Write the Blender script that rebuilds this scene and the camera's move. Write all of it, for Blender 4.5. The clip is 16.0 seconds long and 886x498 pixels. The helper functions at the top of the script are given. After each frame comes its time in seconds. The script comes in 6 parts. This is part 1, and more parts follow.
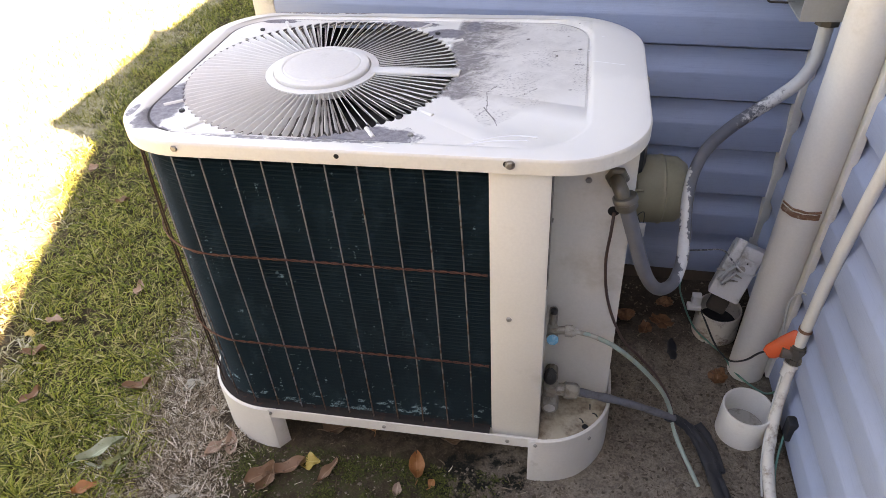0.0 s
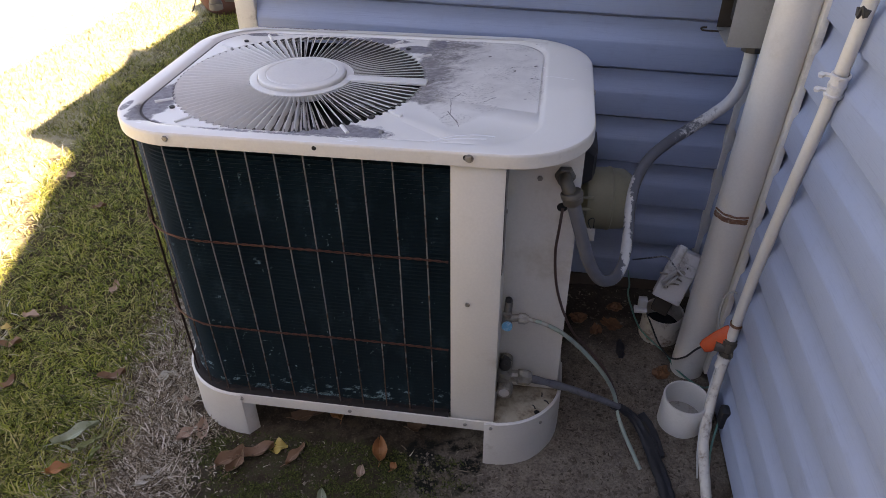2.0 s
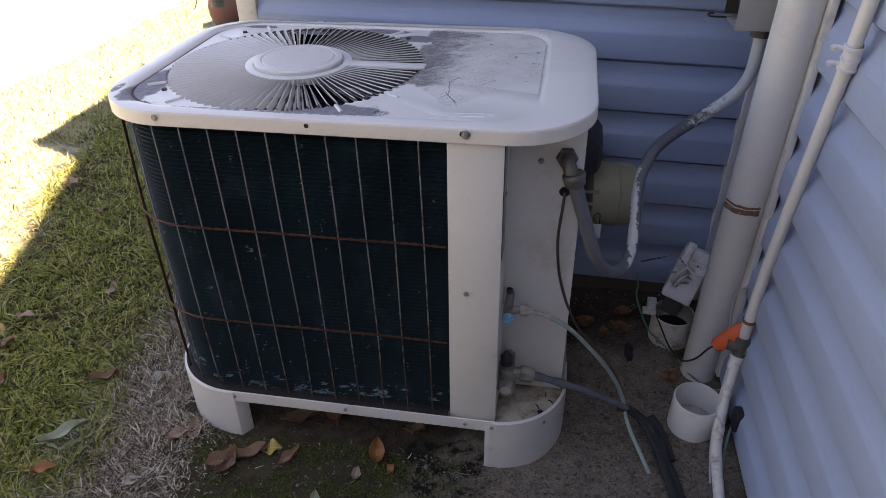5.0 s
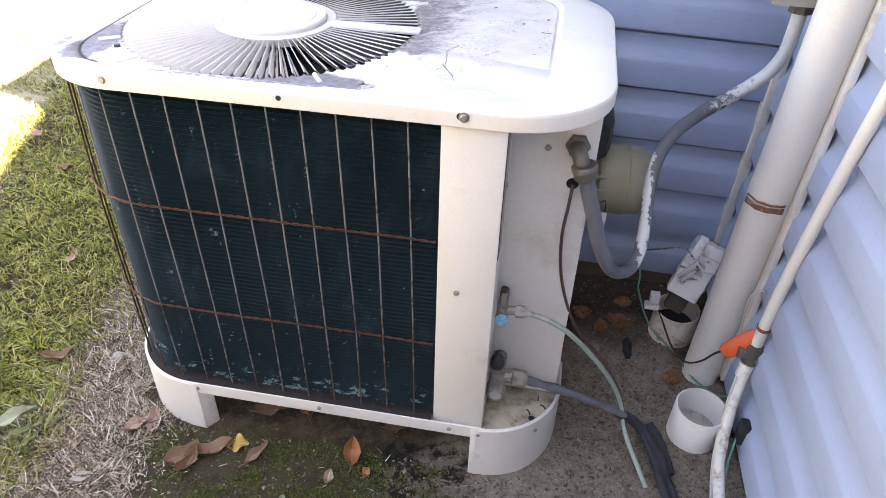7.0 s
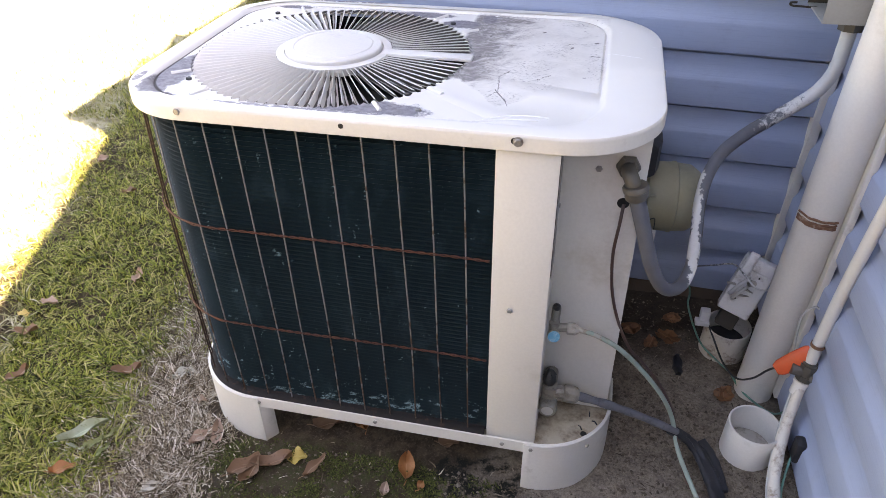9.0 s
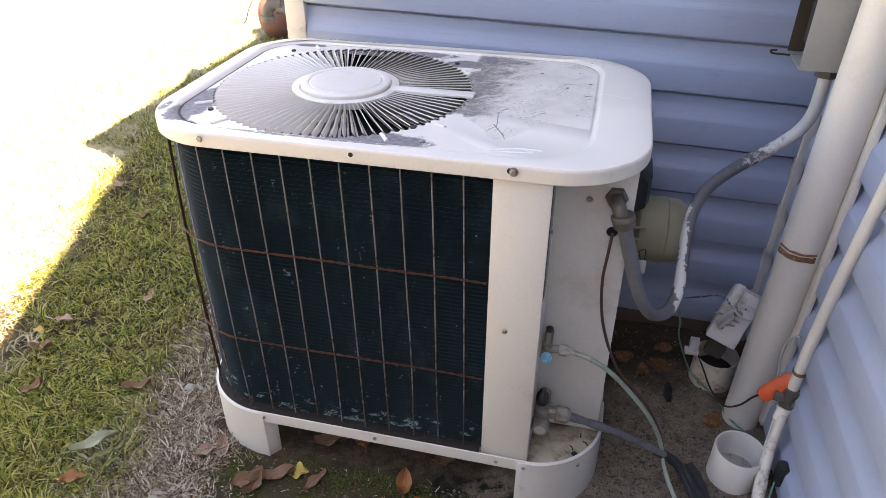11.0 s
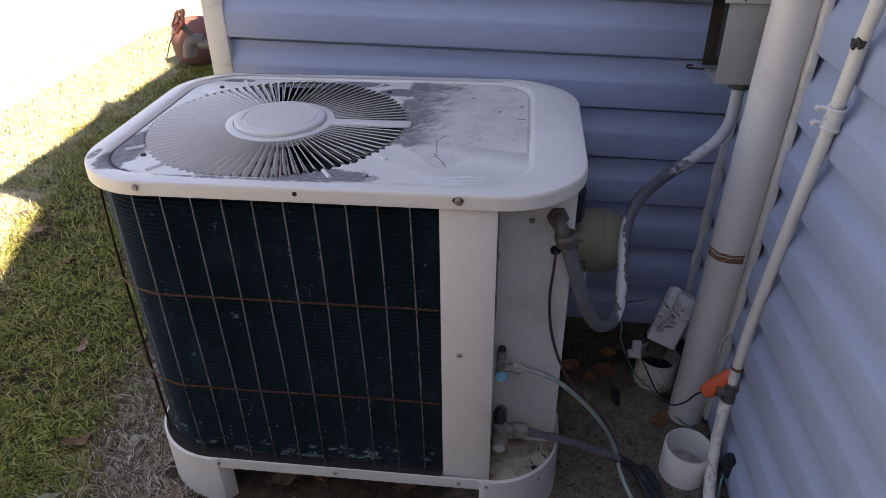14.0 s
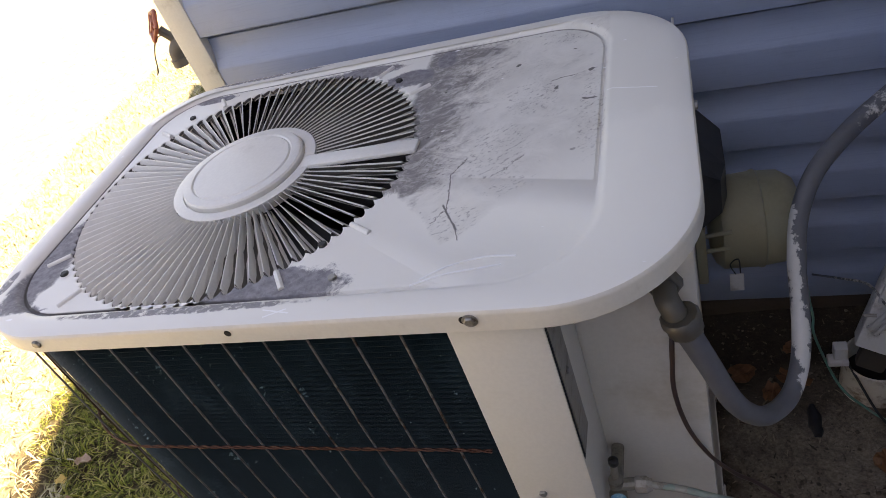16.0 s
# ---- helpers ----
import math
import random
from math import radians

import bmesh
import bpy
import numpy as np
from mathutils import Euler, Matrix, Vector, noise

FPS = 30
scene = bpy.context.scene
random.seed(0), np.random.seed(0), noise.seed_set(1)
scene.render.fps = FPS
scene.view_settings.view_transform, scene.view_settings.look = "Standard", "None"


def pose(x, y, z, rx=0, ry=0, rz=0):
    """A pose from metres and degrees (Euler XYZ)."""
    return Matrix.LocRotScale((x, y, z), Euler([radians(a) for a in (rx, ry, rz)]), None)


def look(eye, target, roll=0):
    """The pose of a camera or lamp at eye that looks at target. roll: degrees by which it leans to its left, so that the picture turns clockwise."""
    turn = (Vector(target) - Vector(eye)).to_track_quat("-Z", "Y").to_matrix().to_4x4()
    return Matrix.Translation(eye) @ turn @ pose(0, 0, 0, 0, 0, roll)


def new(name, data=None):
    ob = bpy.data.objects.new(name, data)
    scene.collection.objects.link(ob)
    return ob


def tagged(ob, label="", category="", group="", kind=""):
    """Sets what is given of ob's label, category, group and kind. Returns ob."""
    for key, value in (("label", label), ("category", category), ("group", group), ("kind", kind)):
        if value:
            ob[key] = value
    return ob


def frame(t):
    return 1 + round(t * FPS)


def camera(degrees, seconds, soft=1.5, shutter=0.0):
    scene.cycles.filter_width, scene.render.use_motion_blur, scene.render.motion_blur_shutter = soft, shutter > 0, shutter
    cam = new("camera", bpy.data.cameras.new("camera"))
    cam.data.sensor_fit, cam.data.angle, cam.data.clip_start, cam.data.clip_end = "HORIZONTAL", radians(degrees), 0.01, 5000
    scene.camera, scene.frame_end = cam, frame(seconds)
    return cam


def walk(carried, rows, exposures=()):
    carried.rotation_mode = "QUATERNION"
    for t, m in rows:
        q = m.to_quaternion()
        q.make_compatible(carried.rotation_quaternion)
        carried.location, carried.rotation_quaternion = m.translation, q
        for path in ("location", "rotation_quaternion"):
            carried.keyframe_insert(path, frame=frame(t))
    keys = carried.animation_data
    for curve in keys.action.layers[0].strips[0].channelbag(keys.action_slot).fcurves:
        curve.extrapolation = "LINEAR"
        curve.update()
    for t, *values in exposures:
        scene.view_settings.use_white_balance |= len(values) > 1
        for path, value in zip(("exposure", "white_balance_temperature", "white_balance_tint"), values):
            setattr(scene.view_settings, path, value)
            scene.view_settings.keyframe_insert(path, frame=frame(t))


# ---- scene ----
cam = camera(65.0, 16.0, 0.75)
PATH = [
    (0, (0.011, 0.006, 1.416), (-0.33, 1.542, 0.182), -3.7),
    (0.5, (0.007, -0.169, 1.406), (-0.256, 1.43, 0.233), 1.4),
    (1, (0.021, -0.169, 1.434), (-0.268, 1.46, 0.311), -1.0),
    (1.5, (0.032, -0.168, 1.438), (-0.236, 1.465, 0.315), -0.9),
    (2, (0.046, -0.15, 1.423), (-0.212, 1.461, 0.266), -0.5),
    (2.5, (0.048, -0.147, 1.427), (-0.209, 1.468, 0.276), -2.3),
    (3, (0.059, -0.152, 1.436), (-0.214, 1.489, 0.325), -3.0),
    (3.5, (0.057, -0.16, 1.434), (-0.262, 1.47, 0.32), -3.5),
    (4, (0.06, -0.17, 1.435), (-0.263, 1.458, 0.319), -3.6),
    (4.5, (0.062, -0.162, 1.381), (-0.214, 1.456, 0.237), -0.5),
    (4.7, (0.076, -0.159, 1.339), (-0.224, 1.492, 0.251), -1.1),
    (7, (0.043, 0.02, 1.29), (-0.211, 1.605, 0.097), 1.9),
    (7.5, (0.041, 0.047, 1.287), (-0.2, 1.61, 0.062), 2.1),
    (8, (0.021, 0.049, 1.297), (-0.322, 1.626, 0.115), 1.0),
    (8.5, (0.015, 0.019, 1.315), (-0.368, 1.605, 0.158), -0.2),
    (8.7, (0.018, 0.006, 1.318), (-0.357, 1.591, 0.158), -1.0),
    (10.8, (0.06, -0.105, 1.338), (-0.323, 1.531, 0.254), 0.4),
    (11, (0.05, -0.095, 1.348), (-0.346, 1.546, 0.276), 0.1),
    (11.5, (0.051, -0.099, 1.362), (-0.388, 1.542, 0.307), -0.8),
    (12, (0.068, -0.086, 1.36), (-0.347, 1.556, 0.296), -2.3),
    (12.5, (0.083, -0.08, 1.366), (-0.184, 1.605, 0.323), -5.9),
    (13, (0.092, -0.104, 1.432), (0.002, 1.675, 0.522), -4.1),
    (13.5, (0.054, -0.125, 1.412), (-0.114, 1.627, 0.462), -2.6),
    (14, (0.016, -0.095, 1.384), (-0.188, 1.598, 0.339), -0.7),
    (14.5, (0.03, 0.096, 1.328), (-0.348, 1.67, 0.154), -3.9),
    (15, (0.089, 0.387, 1.295), (-0.461, 1.827, 0.02), -11.5),
    (15.5, (0.14, 0.495, 1.301), (-0.428, 1.916, 0.014), -19.6),
    (16, (0.137, 0.516, 1.315), (-0.553, 1.932, 0.083), -22.0),
]
STOPS = [
    # seconds, stops, kelvin, tint
    (0, 2.2, 9500, 19), (0.5, 2.08, 9500, 20), (1, 1.8, 8600, 21), (1.5, 1.36, 8300, 22), (2.5, 1.28, 7900, 23), (3.5, 1.12, 7650, 24), (4.5, 1.02, 7400, 23), (5.8, 1.9, 8200, 20),
    (7, 2.75, 8500, 19), (7.5, 2.85, 8500, 18), (8, 2.85, 8350, 18), (8.5, 2.6, 8450, 19), (9.8, 2.25, 8600, 20), (11, 2.1, 8700, 20), (11.5, 1.42, 8800, 21), (12, 0.76, 8100, 22), (12.5, 0.60, 7600, 22),
    (13, 0.75, 7300, 23), (14, 1.0, 7500, 22), (15, 1.12, 8400, 20), (16, 1.28, 9000, 19)]
EXPOSURES = [(t, stops + 1.17, kelvin * 1.12, tint + 5) for t, stops, kelvin, tint in STOPS]
walk(cam, [(t, look(eye, target, roll)) for t, eye, target, roll in PATH], EXPOSURES)

# ---- light ----
SUN_TO = Vector((0.54, -0.28, 1.0)).normalized()
world = bpy.data.worlds.new("sky")
scene.world = world
world.use_nodes = True
wn = world.node_tree
bg = wn.nodes["Background"]
sky = wn.nodes.new("ShaderNodeTexSky")
sky.sky_type = "NISHITA"
sky.sun_disc = False
sky.sun_elevation, sky.sun_rotation = math.asin(SUN_TO.z), math.atan2(SUN_TO.x, SUN_TO.y)
sky.dust_density = 0.8
wn.links.new(sky.outputs[0], bg.inputs[0])
bg.inputs[1].default_value = 0.10
sun = new("sun", bpy.data.lights.new("sun", "SUN"))
sun.data.energy, sun.data.angle, sun.data.color = 5.0, radians(0.5), (1.0, 0.95, 0.86)
sun.matrix_world = look(SUN_TO * 9, (0, 0, 0))


# ---- material kit ----
def nodes_of(name, rough=0.5, metal=0.0):
    m = bpy.data.materials.new(name)
    m.use_nodes = True
    nt = m.node_tree
    b = nt.nodes["Principled BSDF"]
    b.inputs["Roughness"].default_value, b.inputs["Metallic"].default_value = rough, metal
    return m, nt, b


def put(nt, kind, links=None, **props):
    """A node with its properties set and its inputs linked or valued."""
    n = nt.nodes.new(kind)
    if "operation" in props:
        n.operation = props["operation"]
        n.use_clamp = props.get("use_clamp", False)
    if "interpolation_type" in props:
        n.interpolation_type = props["interpolation_type"]
    if "data_type" in props:
        n.data_type, n.blend_type = props["data_type"], props["blend_type"]
    for key, value in (links or {}).items():
        if isinstance(value, bpy.types.NodeSocket):
            nt.links.new(value, n.inputs[key])
        else:
            n.inputs[key].default_value = value
    return n


def coords(nt, scale=(1, 1, 1), turn=0.0):
    tc = put(nt, "ShaderNodeTexCoord")
    return put(nt, "ShaderNodeMapping", {"Vector": tc.outputs["Object"], "Scale": scale, "Rotation": (0.0, 0.0, radians(turn))}).outputs[0]


def noise_of(nt, vec, scale, detail=4.0, rough=0.55, distort=0.0):
    return put(nt, "ShaderNodeTexNoise", {"Vector": vec, "Scale": scale, "Detail": detail, "Roughness": rough, "Distortion": distort}).outputs[0]


def steps(nt, fac, lo, hi):
    """0 below lo, 1 above hi."""
    return put(nt, "ShaderNodeMapRange", {0: fac, 1: lo, 2: hi, 3: 0.0, 4: 1.0}, interpolation_type="SMOOTHSTEP").outputs[0]


def sums(nt, op, a, b, clamp=False):
    return put(nt, "ShaderNodeMath", {0: a, 1: b}, operation=op, use_clamp=clamp).outputs[0]


def blend(nt, fac, a, b, mode="MIX"):
    n = put(nt, "ShaderNodeMix", data_type="RGBA", blend_type=mode)
    for k, v in ((0, fac), (6, a), (7, b)):
        if isinstance(v, bpy.types.NodeSocket):
            nt.links.new(v, n.inputs[k])
        else:
            n.inputs[k].default_value = (*v, 1.0) if isinstance(v, tuple) and len(v) == 3 else v
    return n.outputs[2]


def bumped(nt, b, height, strength=0.3, distance=0.002):
    bp = put(nt, "ShaderNodeBump", {"Strength": strength, "Distance": distance, "Height": height})
    nt.links.new(bp.outputs[0], b.inputs["Normal"])


def plain(name, base, rough=0.5, metal=0.0, var=0.12, scale=12, grain=180, bump=0.15, dirt=None, amount=0.5, dirt_scale=9, stretch=(1, 1, 1), random_tint=0.0):
    """A surface with large and fine variation, dirt patches and fine relief."""
    m, nt, b = nodes_of(name, rough, metal)
    v = coords(nt, stretch)
    big, fine = noise_of(nt, v, scale, 5), noise_of(nt, v, grain, 3)
    lo, hi = tuple(c * (1 - var) for c in base), tuple(min(1, c * (1 + var)) for c in base)
    col = blend(nt, big, lo, hi)
    col = blend(nt, steps(nt, fine, 0.3, 0.7), col, blend(nt, 0.045, col, (0.02, 0.02, 0.02)))
    if dirt:
        patch = steps(nt, noise_of(nt, v, dirt_scale, 8, 0.7), 0.62 - amount * 0.3, 0.8 - amount * 0.15)
        col = blend(nt, patch, col, dirt)
    if random_tint:
        r = put(nt, "ShaderNodeObjectInfo").outputs["Random"]
        k = put(nt, "ShaderNodeMapRange", {0: r, 3: 1 - random_tint, 4: 1 + random_tint}).outputs[0]
        col = blend(nt, 1.0, col, put(nt, "ShaderNodeCombineColor", {0: k, 1: k, 2: k}).outputs[0], "MULTIPLY")
    nt.links.new(col, b.inputs["Base Color"])
    nt.links.new(put(nt, "ShaderNodeMapRange", {0: big, 3: rough * 0.85, 4: min(1, rough * 1.15)}).outputs[0], b.inputs["Roughness"])
    if bump:
        bumped(nt, b, fine, bump, 0.001)
    return m


def blob(nt, sep, cx, cy, rx, ry, ragged=None, amount=0.0):
    """1 inside an ellipse in plan, falling to 0 at its rim, with a ragged edge."""
    dx = sums(nt, "DIVIDE", sums(nt, "SUBTRACT", sep.outputs[0], cx), rx)
    dy = sums(nt, "DIVIDE", sums(nt, "SUBTRACT", sep.outputs[1], cy), ry)
    d = sums(nt, "SQRT", sums(nt, "ADD", sums(nt, "MULTIPLY", dx, dx), sums(nt, "MULTIPLY", dy, dy)), 0.0)
    if ragged is not None:
        d = sums(nt, "ADD", d, sums(nt, "MULTIPLY", sums(nt, "SUBTRACT", ragged, 0.5), amount))
    return put(nt, "ShaderNodeMapRange", {0: d, 1: 1.0, 2: 0.75, 3: 0.0, 4: 1.0}, interpolation_type="SMOOTHSTEP").outputs[0]


def along(nt, degrees, scale):
    """Coordinates turned in plan so that x runs along the given direction, then stretched."""
    tc = put(nt, "ShaderNodeTexCoord")
    flat = put(nt, "ShaderNodeMapping", {"Vector": tc.outputs["Object"], "Rotation": (0.0, 0.0, radians(-degrees))}).outputs[0]
    return put(nt, "ShaderNodeMapping", {"Vector": flat, "Scale": scale}).outputs[0]


def streak(nt, sep, a, b, width, wander=None, amount=0.0):
    """1 on a line in plan from a to b, with a soft edge; wander bends it."""
    ax, ay = a
    ex, ey = b[0] - ax, b[1] - ay
    ll = ex * ex + ey * ey
    px, py = sums(nt, "SUBTRACT", sep.outputs[0], ax), sums(nt, "SUBTRACT", sep.outputs[1], ay)
    if wander is not None:
        w = sums(nt, "MULTIPLY", sums(nt, "SUBTRACT", wander, 0.5), amount)
        px, py = sums(nt, "ADD", px, w), sums(nt, "SUBTRACT", py, w)
    t = sums(nt, "DIVIDE", sums(nt, "ADD", sums(nt, "MULTIPLY", px, ex), sums(nt, "MULTIPLY", py, ey)), ll, True)
    dx, dy = sums(nt, "SUBTRACT", px, sums(nt, "MULTIPLY", t, ex)), sums(nt, "SUBTRACT", py, sums(nt, "MULTIPLY", t, ey))
    d = sums(nt, "SQRT", sums(nt, "ADD", sums(nt, "MULTIPLY", dx, dx), sums(nt, "MULTIPLY", dy, dy)), 0.0)
    return steps(nt, d, width, width * 0.45)


# ---- mesh kit ----
def thing(name, at, label, category, group=""):
    ob = new(name)
    ob.location = at
    ob.empty_display_size = 0.05
    return tagged(ob, label, category, group)


def finish(bm, name, smooth=True, angle=40):
    bmesh.ops.recalc_face_normals(bm, faces=bm.faces)
    me = bpy.data.meshes.new(name)
    bm.to_mesh(me)
    bm.free()
    if smooth:
        me.shade_smooth()
        me.set_sharp_from_angle(angle=radians(angle))
    return me


def part(name, bm, material, parent=None, label="", smooth=True, angle=40):
    """One mesh, given in the world's metres, under a thing or a part."""
    ob = new(name, finish(bm, name, smooth, angle))
    if material:
        ob.data.materials.append(material)
    if parent is not None:
        ob.parent = parent
        if parent.type == "EMPTY":
            ob.matrix_parent_inverse = Matrix.Translation(parent.location).inverted()
    if label:
        ob["label"] = label
    return ob


def structure(name, bm, material, label="", smooth=True, angle=40):
    return tagged(part(name, bm, material, None, label, smooth, angle), kind="structure")


def box(bm, lo, hi, bevel=0.0, m=None):
    """A box between two corners, its edges rounded."""
    r = bmesh.ops.create_cube(bm, size=1.0)
    vs = r["verts"]
    c, d = (Vector(lo) + Vector(hi)) / 2, Vector(hi) - Vector(lo)
    for v in vs:
        v.co = Vector((v.co.x * d.x, v.co.y * d.y, v.co.z * d.z)) + (c if m is None else Vector())
    es = list({e for v in vs for e in v.link_edges})
    if bevel:
        out = bmesh.ops.bevel(bm, geom=es, offset=bevel, segments=2, affect="EDGES", profile=0.5)
        vs = list({v for f in out["faces"] for v in f.verts} | {v for v in vs if v.is_valid})
        vs = list({v for w in vs for f in w.link_faces for v in f.verts})
    if m is not None:
        bmesh.ops.transform(bm, matrix=m @ Matrix.Translation(c), verts=vs)
    return bm


def boxed(lo, hi, bevel=0.0, m=None):
    return box(bmesh.new(), lo, hi, bevel, m)


def frame_of(direction):
    return Vector(direction).to_track_quat("Z", "Y").to_matrix()


def turned(bm, profile, base, axis=(0, 0, 1), seg=24):
    """A lathe body: profile of (radius, height) along axis from base."""
    f, base = frame_of(axis), Vector(base)
    rings = []
    for r, h in profile:
        if r <= 1e-6:
            rings.append([bm.verts.new(base + f @ Vector((0, 0, h)))])
        else:
            rings.append([bm.verts.new(base + f @ Vector((r * math.cos(2 * math.pi * k / seg), r * math.sin(2 * math.pi * k / seg), h))) for k in range(seg)])
    for a, b in zip(rings, rings[1:]):
        for k in range(seg):
            q = [a[k % len(a)], a[(k + 1) % len(a)], b[(k + 1) % len(b)], b[k % len(b)]]
            q = list(dict.fromkeys(q))
            if len(q) > 2:
                bm.faces.new(q)
    return bm


def lathe(profile, base, axis=(0, 0, 1), seg=24):
    return turned(bmesh.new(), profile, base, axis, seg)


def rod(bm, a, b, r, seg=10, r2=None):
    a, b = Vector(a), Vector(b)
    h = (b - a).length
    return turned(bm, [(0, 0), (r, 0), (r if r2 is None else r2, h), (0, h)], a, b - a, seg)


def spline(points, n=8):
    """A smooth line through the points."""
    p = [Vector(q) for q in points]
    p = [p[0] * 2 - p[1]] + p + [p[-1] * 2 - p[-2]]
    out = []
    for i in range(1, len(p) - 2):
        for k in range(n):
            t = k / n
            out.append(0.5 * (2 * p[i] + (p[i + 1] - p[i - 1]) * t + (2 * p[i - 1] - 5 * p[i] + 4 * p[i + 1] - p[i + 2]) * t * t + (3 * p[i] - p[i - 1] - 3 * p[i + 1] + p[i + 2]) * t**3))
    return out + [p[-2]]


def tube(bm, points, r, seg=10, n=8, wobble=0.0, sharp=False):
    """A round tube along a smooth line."""
    line = [Vector(q) for q in points] if sharp else spline(points, n)
    up, rings = Vector((0.13, 0.21, 0.97)), []
    for i, c in enumerate(line):
        d = (line[min(i + 1, len(line) - 1)] - line[max(i - 1, 0)]).normalized()
        s = d.cross(up)
        s = s.normalized() if s.length > 0.05 else d.orthogonal().normalized()
        up = s.cross(d).normalized()
        rr = r(i / (len(line) - 1)) if callable(r) else r
        rr *= 1 + wobble * noise.noise(c * 40)
        rings.append([bm.verts.new(c + rr * (math.cos(2 * math.pi * k / seg) * s + math.sin(2 * math.pi * k / seg) * up)) for k in range(seg)])
    for a, b in zip(rings, rings[1:]):
        for k in range(seg):
            bm.faces.new((a[k], a[(k + 1) % seg], b[(k + 1) % seg], b[k]))
    bm.faces.new(rings[0][::-1])
    bm.faces.new(rings[-1])
    return bm


def piped(points, r, seg=10, n=8, wobble=0.0, sharp=False):
    return tube(bmesh.new(), points, r, seg, n, wobble, sharp)


def rounded(x0, x1, y0, y1, r, seg=10, inset=0.0):
    """The outline of a rectangle with round corners, anticlockwise. r: one radius, or four from the near left corner on."""
    rs = r if isinstance(r, tuple) else (r,) * 4
    x0, x1, y0, y1 = x0 + inset, x1 - inset, y0 + inset, y1 - inset
    out = []
    for (cx, cy, sx, sy, a0), rr in zip(((x0, y0, 1, 1, 180), (x1, y0, -1, 1, 270), (x1, y1, -1, -1, 0), (x0, y1, 1, -1, 90)), rs):
        rr = max(rr - inset, 0.002)
        for k in range(seg + 1):
            a = radians(a0 + 90 * k / seg)
            out.append((cx + sx * rr + rr * math.cos(a), cy + sy * rr + rr * math.sin(a)))
    return out


def loft(bm, loops, closed=True):
    rows = [[bm.verts.new(p) for p in loop] for loop in loops]
    n = len(rows[0])
    for a, b in zip(rows, rows[1:]):
        for k in range(n if closed else n - 1):
            bm.faces.new((a[k], a[(k + 1) % n], b[(k + 1) % n], b[k]))
    return rows


# ---- scene parts ----
# ---- materials ----
def siding_paint():
    """Blue vinyl with an embossed wood grain along each board."""
    m, nt, b = nodes_of("blue vinyl", 0.42)
    grain = noise_of(nt, coords(nt, (3.5, 1, 95)), 3.0, 6, 0.6, 0.8)
    soft, film = noise_of(nt, coords(nt), 1.7, 3), noise_of(nt, coords(nt), 26, 6, 0.65)
    col = blend(nt, soft, (0.292, 0.360, 0.492), (0.328, 0.402, 0.540))
    col = blend(nt, sums(nt, "MULTIPLY", steps(nt, film, 0.5, 0.8), 0.18), col, (0.20, 0.22, 0.28))
    col = blend(nt, sums(nt, "MULTIPLY", steps(nt, grain, 0.5, 0.72), 0.20), col, (0.18, 0.21, 0.32))
    r = put(nt, "ShaderNodeObjectInfo").outputs["Random"]
    k = put(nt, "ShaderNodeMapRange", {0: r, 3: 0.96, 4: 1.03}).outputs[0]
    col = blend(nt, 1.0, col, put(nt, "ShaderNodeCombineColor", {0: k, 1: k, 2: k}).outputs[0], "MULTIPLY")
    nt.links.new(col, b.inputs["Base Color"])
    bumped(nt, b, grain, 0.40, 0.0012)
    return m


